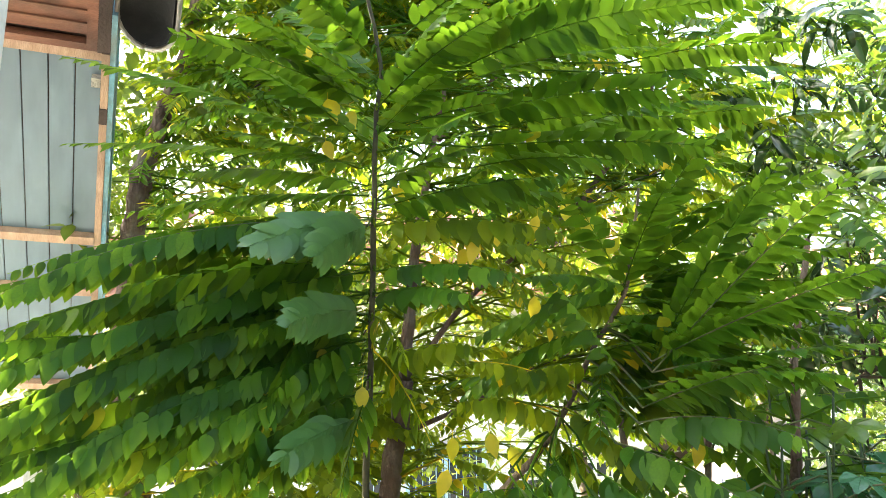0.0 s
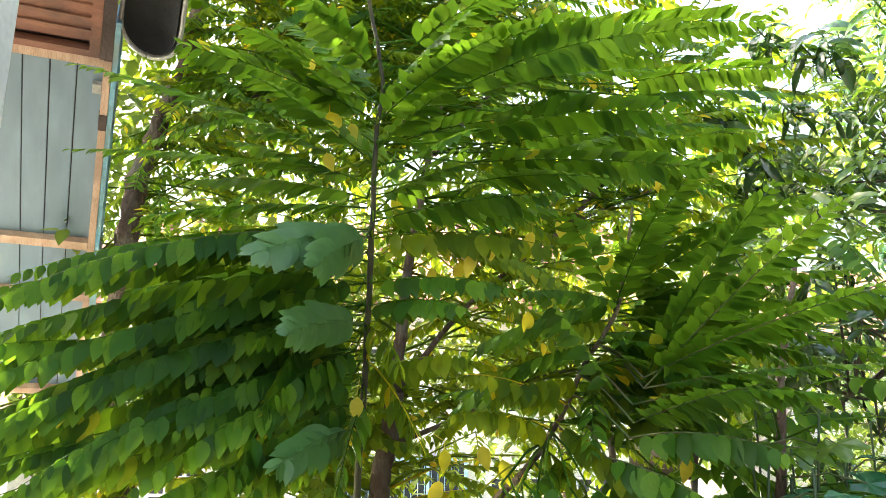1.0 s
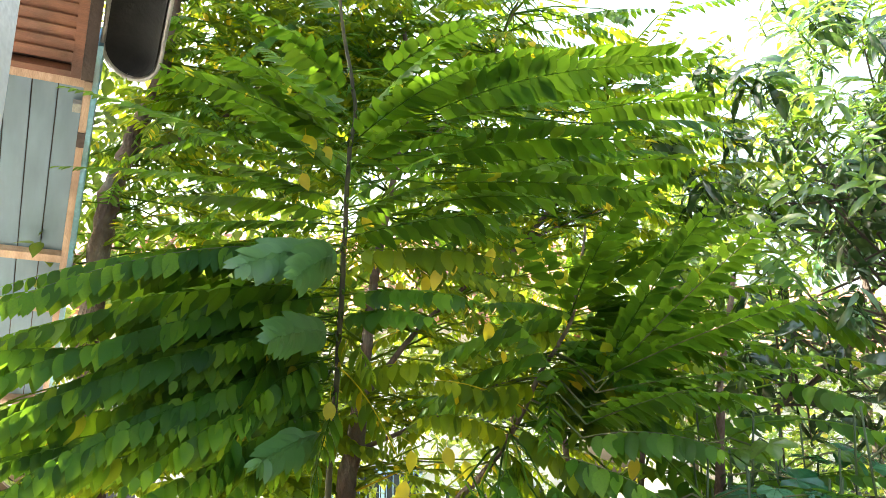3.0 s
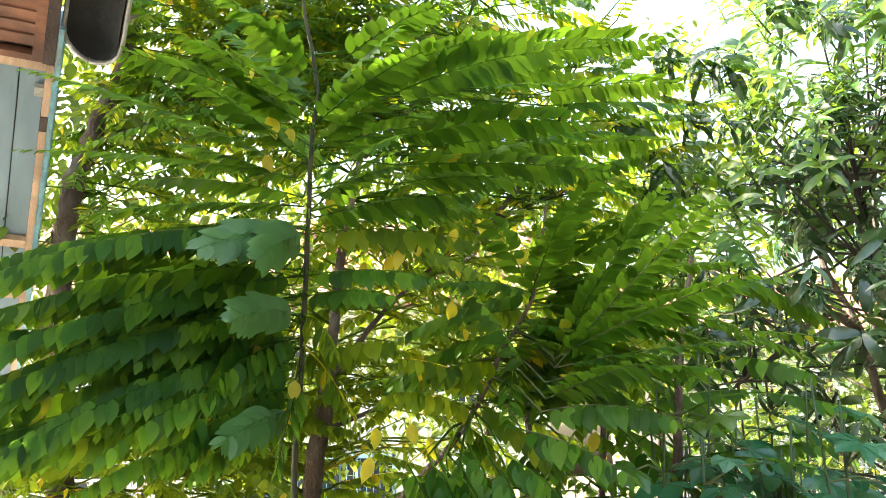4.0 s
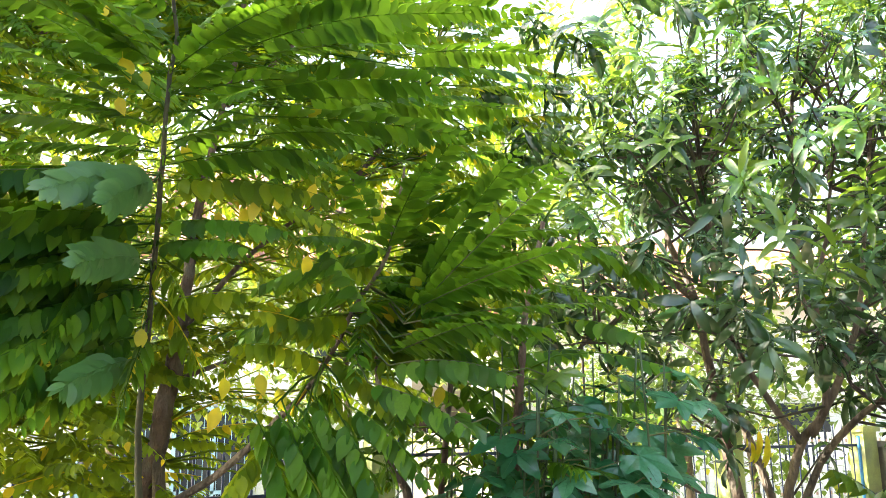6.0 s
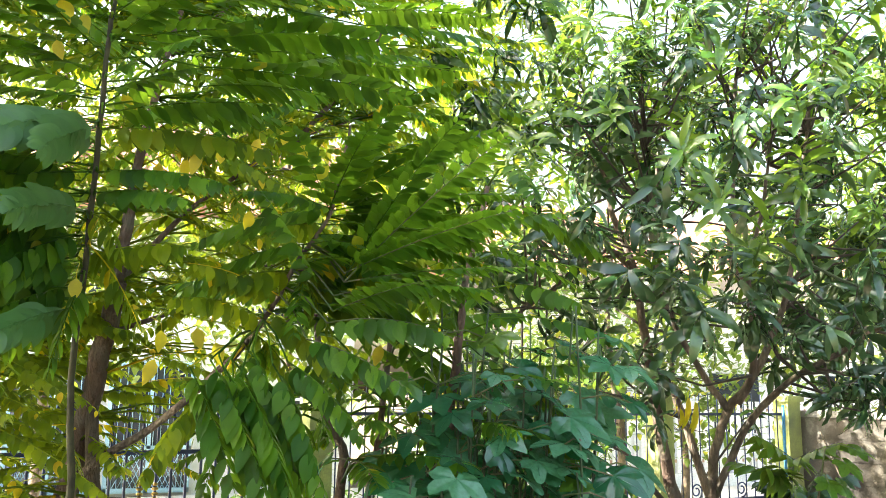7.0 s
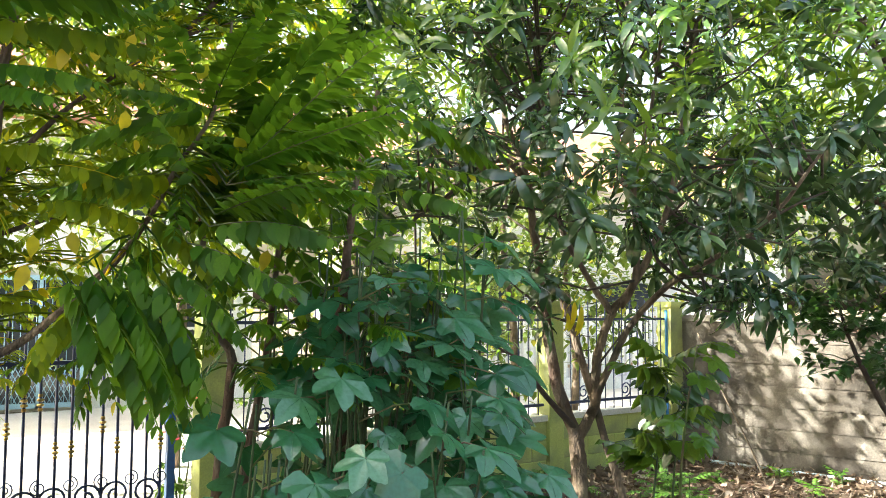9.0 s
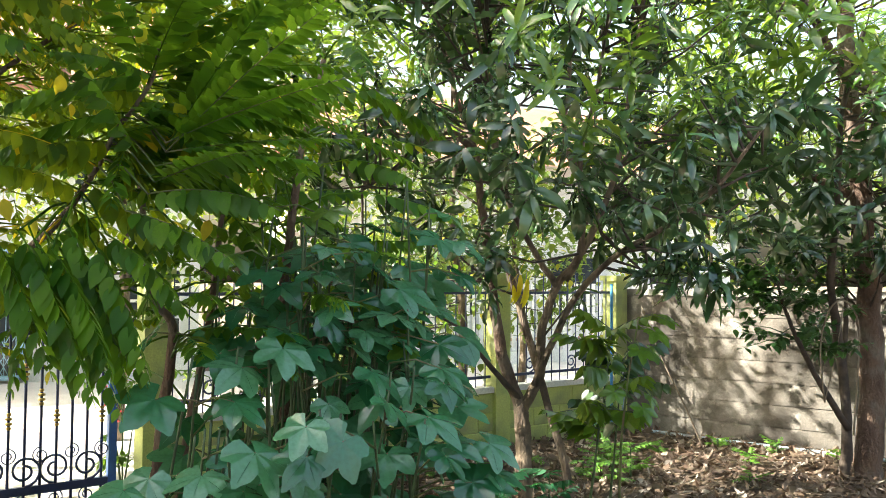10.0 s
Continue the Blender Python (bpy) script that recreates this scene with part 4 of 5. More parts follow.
yellow_leaf((0.02, 3.62, 1.94))
yellow_leaf((1.10, 3.69, 2.04))
yellow_leaf((-0.57, 3.37, 3.76))
yellow_leaf((-0.35, 3.56, 2.17))
yellow_leaf((0.29, 3.70, 2.03))
yellow_leaf((0.44, 3.65, 3.04))

# the old, yellowing tree behind, towards the fence
tree_c = thing("old_gooseberry_tree", "old leaning tree with sunlit yellow-green drooping fronds", "tree")
C_LIMBS = [
    limb(tree_c, "trunk", [(-1.45, 5.35, -0.03), (-1.7, 5.25, 1.2), (-1.9, 5.1, 2.4), (-1.9, 5.07, 3.17), (-1.85, 4.95, 3.64), (-1.78, 4.97, 3.98), (-1.65, 4.89, 4.29), (-1.54, 4.82, 4.6), (-1.46, 4.71, 5.3)], 0.1, 0.04, BARK_RED, 10),
    limb(tree_c, "branch", [(-1.78, 4.97, 3.98), (-1.2, 5.1, 4.3), (-0.5, 5.2, 4.7), (0.3, 5.3, 5.0)], 0.018, 0.008, BARK_RED, 7, seed=3),
    limb(tree_c, "branch", [(-1.9, 5.07, 3.1), (-2.3, 5.3, 3.5), (-2.8, 5.4, 4.2)], 0.05, 0.015, BARK_RED, 7, seed=4),
    limb(tree_c, "branch", [(-1.6, 5.28, 1.0), (-1.9, 5.1, 1.6), (-2.4, 4.9, 2.1), (-2.7, 4.9, 2.3)], 0.04, 0.012, BARK_RED, 7, seed=5),
    limb(tree_c, "branch", [(-1.65, 5.25, 1.3), (-1.2, 5.0, 1.9), (-0.9, 4.8, 2.3)], 0.035, 0.01, BARK_RED, 7, seed=6),
]
tree_d = thing("old_gooseberry_tree", "forked tree by the fence with yellowing leaves", "tree")
D_LIMBS = [
    limb(tree_d, "trunk", [(-0.55, 4.98, -0.03), (-0.45, 4.88, 0.8), (-0.38, 4.78, 1.3), (-0.3, 4.72, 1.75), (-0.2, 4.63, 2.4)], 0.085, 0.05, BARK_RED, 10, seed=7),
    limb(tree_d, "branch", [(-0.2, 4.63, 2.4), (-0.16, 4.61, 2.94), (-0.05, 4.63, 3.66), (0.1, 4.7, 4.4)], 0.042, 0.012, BARK_RED, 8, seed=8),
    limb(tree_d, "branch", [(-0.25, 4.68, 2.1), (0.2, 4.8, 2.3), (0.6, 4.8, 2.5), (1.1, 4.8, 2.6)], 0.016, 0.008, BARK_RED, 8, seed=9),
    limb(tree_d, "branch", [(-0.2, 4.63, 2.4), (0.2, 4.7, 2.9), (0.8, 4.8, 3.4), (1.4, 4.9, 3.7)], 0.02, 0.008, BARK_RED, 8, seed=10),
    limb(tree_d, "branch", [(-0.3, 4.72, 1.75), (-0.25, 4.6, 1.3), (-0.2, 4.52, 0.9), (-0.16, 4.5, -0.02)], 0.035, 0.045, BARK, 8, seed=10),
]
D_LIMBS += [
    limb(tree_d, "branch", [(0.1, 4.7, 4.3), (0.0, 4.9, 5.1), (-0.2, 5.0, 6.0)], 0.02, 0.008, BARK_RED, 7, seed=15),
    limb(tree_d, "branch", [(0.0, 4.65, 3.8), (0.5, 4.9, 4.5), (0.9, 5.1, 5.4)], 0.02, 0.008, BARK_RED, 7, seed=16),
    limb(tree_d, "branch", [(0.8, 4.8, 3.4), (1.3, 5.0, 4.1), (1.5, 5.1, 4.7)], 0.02, 0.008, BARK_RED, 7, seed=17),
]
C_LIMBS += [
    limb(tree_c, "branch", [(-1.46, 4.71, 5.2), (-1.3, 4.9, 5.7), (-0.9, 5.1, 6.3)], 0.03, 0.008, BARK_RED, 7, seed=18),
    limb(tree_c, "branch", [(-1.2, 5.1, 4.3), (-1.0, 5.2, 4.9), (-0.7, 5.3, 5.6)], 0.025, 0.008, BARK_RED, 7, seed=19),
]
tree_e = thing("thicket_tree", "several thin reddish stems in the thicket", "tree")
E_LIMBS = [
    limb(tree_e, "trunk", [(1.5, 4.0, -0.03), (1.58, 3.94, 1.09), (1.55, 3.92, 1.58), (1.58, 3.87, 2.04), (1.64, 3.92, 2.43), (1.8, 4.0, 3.0)], 0.045, 0.014, BARK_RED, 8, seed=12),
    limb(tree_e, "trunk", [(0.9, 4.1, -0.03), (0.95, 4.02, 1.0), (0.99, 3.97, 1.47), (0.86, 3.9, 1.71), (0.8, 4.0, 2.4)], 0.04, 0.014, BARK_RED, 8, seed=13),
    limb(tree_e, "trunk", [(1.0, 4.1, -0.03), (1.1, 4.1, 0.9), (1.2, 4.05, 1.6), (1.3, 4.1, 2.5)], 0.035, 0.012, BARK_RED, 8, seed=14),
]


def drooping(tree, limbs, n, reach, leaflet, mat, lo=0.25, zmin=0.7):
    for i in range(n):
        line = RNG.choice(limbs)
        p = line[RNG.randrange(int(len(line) * lo), len(line))]
        a = RNG.uniform(0, math.tau)
        start = p + Vector((math.cos(a), math.sin(a), RNG.uniform(-0.3, 0.5))) * RNG.uniform(0.1, reach)
        d = Vector((math.cos(a + RNG.uniform(-0.8, 0.8)), math.sin(a), RNG.uniform(-0.7, 0.15)))
        tip = start + d * RNG.uniform(0.4, 0.75)
        if (tip.x < -2.1 and tip.z < 2.2) or min(tip.x / tip.y, start.x / start.y) < -0.42 and min(tip.y, start.y) < 5.3 and tip.z > 2.2 or tip.z < (zmin if tip.x < -0.75 else zmin + 0.55) or tip.y < 4.05 and tree is not tree_e or tip.y > fence_y(tip.x) - 0.1:
            continue
        g = frond_geo(start, tip, leaflet * RNG.uniform(0.85, 1.15), RNG.uniform(0.2, 0.75), RNG, step=leaflet * 0.5)
        g.tube([p, p.lerp(start, 0.5) + UP * 0.04, start], [0.008, 0.006, 0.004], 4)
        part("frond", g, FROND if start.z > 3.3 and RNG.random() < 0.4 else mat, tree)


drooping(tree_c, C_LIMBS, 780, 0.95, 0.095, FROND_YELLOW)
drooping(tree_c, [C_LIMBS[0][3:22], C_LIMBS[3], C_LIMBS[4]], 260, 1.0, 0.09, FROND_YELLOW, 0.2, 0.35)
drooping(tree_d, D_LIMBS, 740, 0.95, 0.092, FROND_YELLOW)
drooping(tree_c, [C_LIMBS[0][22:], C_LIMBS[1], C_LIMBS[1], C_LIMBS[6]], 260, 0.7, 0.09, FROND_YELLOW, 0.05)
drooping(tree_d, [D_LIMBS[1], D_LIMBS[3], D_LIMBS[6]], 160, 0.6, 0.09, FROND_YELLOW, 0.1)
drooping(tree_e, E_LIMBS, 110, 0.5, 0.11, FROND, 0.4)


# ---- mango trees ----
def leaf_whorl_mesh(rng, size, n, name="leaf_whorl", mat=MANGO):
    """A twig end with long leaves that spread and droop."""
    g = Geo()
    g.tube([(0, 0, -0.16), (0, 0, -0.06), (0, 0, 0.03)], [0.006, 0.005, 0.003], 5)
    for i in range(n):
        a = i * 2.399 + rng.uniform(-0.4, 0.4)
        el = rng.uniform(-1.0, 0.2) + 0.5 * i / n if mat is MANGO else rng.uniform(0.0, 0.45) + 0.5 * i / n
        d = Vector((math.cos(a) * math.cos(el), math.sin(a) * math.cos(el), math.sin(el)))
        f = UP + Vector((rng.uniform(-0.5, 0.5), rng.uniform(-0.5, 0.5), 0))
        k = LONG_LEAF[rng.randrange(5)] if mat is MANGO else LONG_LEAF[rng.choice((0, 2, 4, 1))]
        g.add(apply(frame_of(Vector((0, 0, -0.14 + 0.17 * i / n)), d, f, size * rng.uniform(0.65, 1.15)), k[0]), k[1])
    return g.mesh(name, mat)


WHORLS = [leaf_whorl_mesh(random.Random(50 + i), (0.17, 0.2, 0.23, 0.27)[i % 4], 10 + i % 6) for i in range(14)]
YOUNG_SUNLIT = [leaf_whorl_mesh(random.Random(70 + i), 0.21, 10, "young_sunlit_whorl", MANGO_YOUNG_SUNLIT) for i in range(4)]


def crown(tree, limbs, centre, radius, n, seed, low, keep, young=0.2, scale=1.0):
    """Whorls spread through the crown's space, each on a twig from the nearest limb."""
    rng = random.Random(seed)
    tw = Geo()
    made = 0
    tries = 0
    c = Vector(centre)
    allp = [q for l in limbs for q in l[len(l) // 3:]]
    while made < n and tries < n * 30:
        tries += 1
        v = Vector((rng.uniform(-1, 1), rng.uniform(-1, 1), rng.uniform(-1, 1)))
        if v.length > 1 or v.length < 0.3:
            continue
        p = c + Vector((v.x * radius[0], v.y * radius[1], v.z * radius[2]))
        if p.z < low(p) or not keep(p):
            continue
        q = rng.choice(sorted(allp, key=lambda w: (w - p).length + 0.6 * max(0, w.z - p.z))[:9])
        m = q.lerp(p, 0.55) + Vector((0, 0, -0.06 + rng.uniform(-0.05, 0.1)))
        if rng.random() < 0.75 and (q - p).length < 1.1:
            tw.tube([q, m, p], [0.012, 0.008, 0.005], 5)
        d = ((p - m).normalized() + UP * 0.5 + Vector((rng.uniform(-0.4, 0.4), rng.uniform(-0.4, 0.4), 0))).normalized()
        # above 3.1 more whorls take the bright material, sunlight put into the colour
        isbright = rng.random() < (young * 3.2 if p.z > 3.1 else young) and v.z > -0.3
        ob = new("leaf_whorl", rng.choice(YOUNG_SUNLIT if isbright else WHORLS))
        ob.parent = tree
        ob.matrix_basis = Matrix.Translation(p) @ d.to_track_quat("Z", "Y").to_matrix().to_4x4() @ pose(0, 0, 0, 0, 0, rng.uniform(0, 360)) @ Matrix.Scale(scale * rng.uniform(0.8, 1.2), 4)
        made += 1
    tagged(part("twig", tw, TWIG, tree), kind="stuff")


mango = thing("mango_tree", "mango tree with forked brown limbs and long glossy leaves", "tree")
MANGO_LIMBS = [
    limb(mango, "trunk", [(3.84, 4.97, -0.05), (3.86, 5.0, 0.3), (3.9, 5.08, 0.55), (3.93, 5.14, 0.76)], 0.072, 0.062, BARK, 12, seed=20),
    limb(mango, "limb", [(3.93, 5.13, 0.72), (3.81, 5.24, 1.15), (3.77, 5.36, 1.74), (3.73, 5.46, 2.48), (3.67, 5.48, 2.85), (3.54, 5.63, 3.44), (3.49, 5.74, 4.3)], 0.055, 0.018, BARK_RED, 10, seed=21),
    limb(mango, "limb", [(3.7, 5.47, 2.6), (3.77, 5.31, 2.73), (3.77, 5.28, 3.35), (3.84, 5.22, 4.3)], 0.035, 0.012, BARK, 8, seed=22),
    limb(mango, "limb", [(3.67, 5.48, 2.83), (3.37, 5.41, 2.94), (2.85, 5.25, 2.59), (2.55, 5.19, 2.43)], 0.035, 0.01, BARK_RED, 8, seed=23),
    limb(mango, "limb", [(3.93, 5.13, 0.72), (4.02, 5.02, 0.99), (3.97, 4.92, 1.34), (4.0, 4.77, 1.71), (4.09, 4.6, 1.96), (4.09, 4.58, 2.49), (3.91, 4.55, 2.79), (3.86, 4.44, 3.23), (3.9, 4.39, 4.1)], 0.046, 0.013, BARK, 10, seed=24),
    limb(mango, "limb", [(4.03, 4.7, 1.76), (4.18, 4.55, 2.13), (4.32, 4.45, 2.6), (4.38, 4.39, 3.11), (4.47, 4.31, 3.9)], 0.034, 0.011, BARK, 8, seed=25),
    limb(mango, "limb", [(3.98, 5.04, 0.92), (4.1, 4.72, 1.57), (4.17, 4.33, 1.91), (4.31, 3.9, 2.14), (4.39, 3.51, 2.39), (4.56, 3.29, 2.75)], 0.032, 0.011, BARK, 8, seed=26),
    limb(mango, "limb", [(4.0, 4.77, 1.71), (3.73, 4.79, 2.08), (3.47, 4.8, 2.58), (3.37, 4.71, 3.2), (3.3, 4.7, 3.9)], 0.028, 0.01, BARK, 8, seed=27),
    limb(mango, "limb", [(3.93, 5.13, 0.78), (3.59, 5.13, 1.12), (3.46, 5.09, 1.3), (3.4, 5.0, 1.35)], 0.028, 0.01, TWIG, 8, seed=28),
    limb(mango, "limb", [(4.2, 4.85, -0.03), (4.16, 4.86, 0.28), (4.09, 5.0, 0.75), (3.95, 5.16, 1.46), (3.84, 5.2, 1.83)], 0.035, 0.03, BARK, 8, seed=29),
    limb(mango, "limb", [(4.1, 4.58, 2.3), (4.02, 4.5, 2.7), (4.1, 4.4, 3.2), (4.15, 4.3, 3.9)], 0.026, 0.009, BARK, 8, seed=30),
]
crown(mango, MANGO_LIMBS, (3.7, 4.75, 3.3), (2.05, 1.8, 2.2), 400, 31,
      lambda p: 1.85 if (p - Vector((3.95, 4.9, p.z))).length < 0.8 else 1.6, lambda p: p.y < fence_y(p.x) + 0.4 and not (abs((p.x - 3.95) * 0.81 - (p.y - 4.95) * 0.59) < 0.28 and p.z < 2.3))

crown(mango, MANGO_LIMBS, (3.5, 5.0, 4.3), (1.9, 1.7, 1.2), 170, 32, lambda p: 3.4, lambda p: True, young=0.16)

MANGO_ALL = [q for l in MANGO_LIMBS for q in l]


def rosette(at, size, mesh, tilt=(0, 0)):
    """A single leaf rosette on its own twig."""
    p = Vector(at)
    q = nearest(MANGO_ALL, p)
    g = Geo()
    g.tube([q, q.lerp(p, 0.5) - UP * 0.08, p - UP * 0.1, p], [0.012, 0.009, 0.007, 0.005], 6)
    part("branchlet", g, STEM_DARK, mango)
    ob = new("leaf_whorl", mesh)
    ob.parent = mango
    ob.matrix_basis = Matrix.Translation(p) @ pose(0, 0, 0, tilt[0], tilt[1], RNG.uniform(0, 360)) @ Matrix.Scale(size, 4)


rosette((3.24, 3.36, 2.76), 1.35, YOUNG_SUNLIT[0], (20, 10))
rosette((2.84, 3.89, 2.66), 1.15, YOUNG_SUNLIT[1], (10, -15))
rosette((4.05, 3.1, 2.14), 0.95, WHORLS[9], (-15, -10))
rosette((3.54, 3.41, 3.24), 1.1, YOUNG_SUNLIT[3], (0, 10))
rosette((3.09, 3.94, 3.46), 1.15, YOUNG_SUNLIT[0], (10, -10))
rosette((4.03, 3.1, 2.82), 1.0, WHORLS[1], (10, 0))
rosette((3.7, 3.1, 2.6), 1.0, WHORLS[5], (10, -10))
rosette((4.1, 3.59, 1.92), 1.1, WHORLS[7], (0, 20))
rosette((4.2, 3.4, 1.9), 1.15, WHORLS[3], (0, -10))
rosette((4.35, 3.5, 1.85), 1.1, WHORLS[11], (0, 10))
rosette((3.9, 3.43, 2.3), 1.1, WHORLS[7], (20, 0))
rosette((2.74, 3.92, 2.95), 1.0, WHORLS[3], (10, 0))
for dx, dy, dz in ((0, 0, 0), (0.04, -0.03, 0.02), (-0.05, 0.03, -0.03), (-0.08, 0.04, 0.0), (0.07, 0.0, -0.04), (-0.03, -0.04, 0.05)):
    yellow_leaf((3.7 + dx, 4.82 + dy, 1.75 + dz), mango, MANGO_ALL, LONG_LEAF, 0.19)

mango_b = thing("mango_tree", "taller mango tree with a thick reddish trunk beside the wall", "tree")
MB_LIMBS = [
    limb(mango_b, "trunk", [(7.18, 4.37, -0.08), (7.2, 4.38, 0.1), (7.24, 4.4, 1.24), (7.16, 4.4, 2.38), (7.09, 4.41, 3.05), (7.0, 4.42, 3.82), (7.06, 4.46, 4.9)], 0.14, 0.065, BARK_RED, 14, seed=40),
    limb(mango_b, "limb", [(7.0, 4.42, 3.6), (6.4, 4.3, 4.0), (5.8, 4.1, 4.3)], 0.05, 0.015, BARK_RED, 8, seed=41),
    limb(mango_b, "limb", [(7.1, 4.4, 2.9), (6.8, 3.9, 3.3), (6.4, 3.4, 3.5)], 0.05, 0.015, BARK_RED, 8, seed=42),
    limb(mango_b, "limb", [(7.1, 4.4, 3.1), (7.6, 4.8, 3.6), (8.2, 5.2, 3.9)], 0.05, 0.015, BARK_RED, 8, seed=43),
    limb(mango_b, "limb", [(7.14, 4.4, 2.5), (6.6, 4.9, 2.9), (6.0, 5.3, 3.1)], 0.045, 0.014, BARK_RED, 8, seed=44),
]
crown(mango_b, MB_LIMBS, (6.75, 4.2, 3.7), (2.1, 1.75, 1.9), 450, 45, lambda p: 1.8, lambda p: True, young=0.3, scale=1.08)
crown(mango_b, MB_LIMBS, (5.8, 5.7, 3.2), (0.9, 0.85, 0.85), 60, 46, lambda p: 2.2, lambda p: True, young=0.2)

citrus = thing("small_leaved_tree", "thin dark stems with small dark leaves against the wall", "tree")
CI = [
    limb(citrus, "trunk", [(7.0, 4.5, -0.03), (6.99, 4.46, 0.39), (6.93, 4.46, 1.04), (6.74, 4.42, 1.76), (6.77, 4.38, 2.36), (6.7, 4.27, 3.24), (6.67, 4.02, 3.93)], 0.055, 0.02, TWIG, 9, seed=51),
    limb(citrus, "branch", [(6.95, 4.42, 0.45), (6.54, 4.45, 0.96), (6.16, 4.41, 1.46), (5.96, 4.38, 1.85)], 0.035, 0.01, TWIG, 8, seed=52),
    limb(citrus, "branch", [(6.93, 4.46, 0.9), (7.05, 4.5, 1.5), (7.0, 4.5, 2.1)], 0.03, 0.01, TWIG, 8, seed=53),
]


def spray(tree, lines, n, reach, size, mat, seed, shape=OVAL_LEAF, name="leaf_spray", start=0.3, per=14, sag=-0.5):
    """Thin twigs with small leaves."""
    rng = random.Random(seed)
    for i in range(n):
        line = rng.choice(lines)
        p = line[rng.randrange(int(len(line) * start), len(line))]
        a = rng.uniform(0, math.tau)
        d = Vector((math.cos(a), math.sin(a), rng.uniform(sag, 0.5)))
        g = Geo()
        tip = p + d * reach * rng.uniform(0.5, 1.1)
        g.tube([p, p.lerp(tip, 0.5) + UP * 0.03, tip], [0.005, 0.004, 0.002], 4)
        for k in range(per):
            t = rng.uniform(0.25, 1.0)
            b = Vector((rng.uniform(-1, 1), rng.uniform(-1, 1), rng.uniform(-0.8, 0.5)))
            s = rng.choice(shape)
            g.add(apply(frame_of(p.lerp(tip, t), b, UP + b * 0.3, size * rng.uniform(0.7, 1.2)), s[0]), s[1])
        part(name, g, mat, tree)


spray(citrus, CI[1:2], 46, 0.55, 0.1, SMALL, 54, start=0.45, per=16)
spray(citrus, CI[0:1] + CI[2:], 30, 0.5, 0.1, SMALL, 55, start=0.5)


# ---- lobed-leaf shrub ----
def lobed_leaf_mesh(seed):
    """Broad leaf with three to five pointed lobes, ribs sunk, margin wavy; stalk at the origin, blade along +y."""
    rng = random.Random(seed)
    lobes = [(-1.9, 0.68), (-0.95, 0.93 + rng.uniform(-0.06, 0.06)), (0.0, 1.08), (0.95, 0.93 + rng.uniform(-0.06, 0.06)), (1.9, 0.68)]
    N = 67
    outline = []
    for i in range(N):
        a = -2.75 + 5.5 * i / (N - 1)
        r = 0.46
        for c, l in lobes:
            x = min(1.0, abs(a - c) / 0.52)
            r = max(r, 0.54 + (l - 0.54) * (1 - x ** 1.05))
        if abs(a) > 2.3:
            r *= 1 - 0.5 * (abs(a) - 2.3)
        outline.append((a, r * 0.6 * (1 + 0.03 * math.sin(a * 17 + seed))))
    vs, fs = [(0, 0, 0)], []
    rings = 4
    for k in range(1, rings + 1):
        for a, r in outline:
            q = r * k / rings
            near = min(abs(a - c) for c, l in lobes)
            z = 0.07 * min(near, 0.5) * k / rings - (0.3 + 0.1 * seed) * q * q + 0.03 * math.sin(a * 3 + seed * 2) * (k / rings) ** 2
            vs.append((q * math.sin(a), q * math.cos(a), z))
    for i in range(N - 1):
        fs.append((0, 1 + i + 1, 1 + i))
        for k in range(rings - 1):
            b = 1 + k * N + i
            fs.append((b, b + 1, b + N + 1, b + N))
    g = Geo()
    g.add(vs, fs)
    for c, l in lobes:
        g.tube([(0, 0, -0.002), (0.3 * l * math.sin(c), 0.3 * l * math.cos(c), -0.03 * l - 0.004), (0.56 * l * math.sin(c), 0.56 * l * math.cos(c), -0.105 * l * l - 0.003)], [0.006, 0.004, 0.0015], 4)
    return g.mesh("leaf", CHAYA)


chaya = thing("lobed_leaf_shrub", "dense shrub of upright stems with large blue-green lobed leaves", "shrub")
LOBED = [lobed_leaf_mesh(i) for i in range(4)]
# bright copies: sunlight painted on the shrub's top leaves; the seedling's own green
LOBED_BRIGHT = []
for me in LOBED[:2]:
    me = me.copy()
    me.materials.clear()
    me.materials.append(MANGO_YOUNG_SUNLIT)
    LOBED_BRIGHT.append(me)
CH = random.Random(90)


CHAYA_SET = []


def chaya_leaf(stem, at, size, sag=(-0.85, -0.25), bright=0.0, room=0.37):
    """One leaf on its stalk; blades keep clear of each other and tilt to the open, sunny side."""
    at = Vector(at)
    if any((at - q).length < room * 0.5 * (size + s0) for q, s0 in CHAYA_SET):
        return
    CHAYA_SET.append((at, size))
    d = Vector((at.x - stem.x + CH.uniform(-0.1, 0.1), at.y - stem.y + CH.uniform(-0.1, 0.1), 0)).normalized()
    along = (d + Vector((CH.uniform(-0.3, 0.3), CH.uniform(-0.35, 0.1), CH.uniform(*sag)))).normalized()
    face = (UP + Vector((0.1, -0.55, 0)) + d * 0.25 + Vector((CH.uniform(-0.5, 0.5), CH.uniform(-0.45, 0.45), 0))).normalized()
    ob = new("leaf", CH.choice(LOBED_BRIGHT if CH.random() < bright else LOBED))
    ob.parent = chaya
    ob.matrix_basis = frame_of(at, along, face, size)
    g = Geo()
    mid = stem.lerp(at, 0.5) + UP * 0.03
    g.tube([stem, mid, at], [0.005, 0.004, 0.0035], 5)
    part("leaf_stalk", g, STEM, chaya)


def chaya_stem(x, y, top, seed):
    bx, by = x + CH.uniform(-0.12, 0.12), y + CH.uniform(0, 0.2)
    return limb(chaya, "stem", [(bx, by, -0.03), (bx + CH.uniform(-0.05, 0.05), by, top * 0.5), (x, y, top)], 0.0095, 0.005, STEM_DARK, 7, seed=seed)


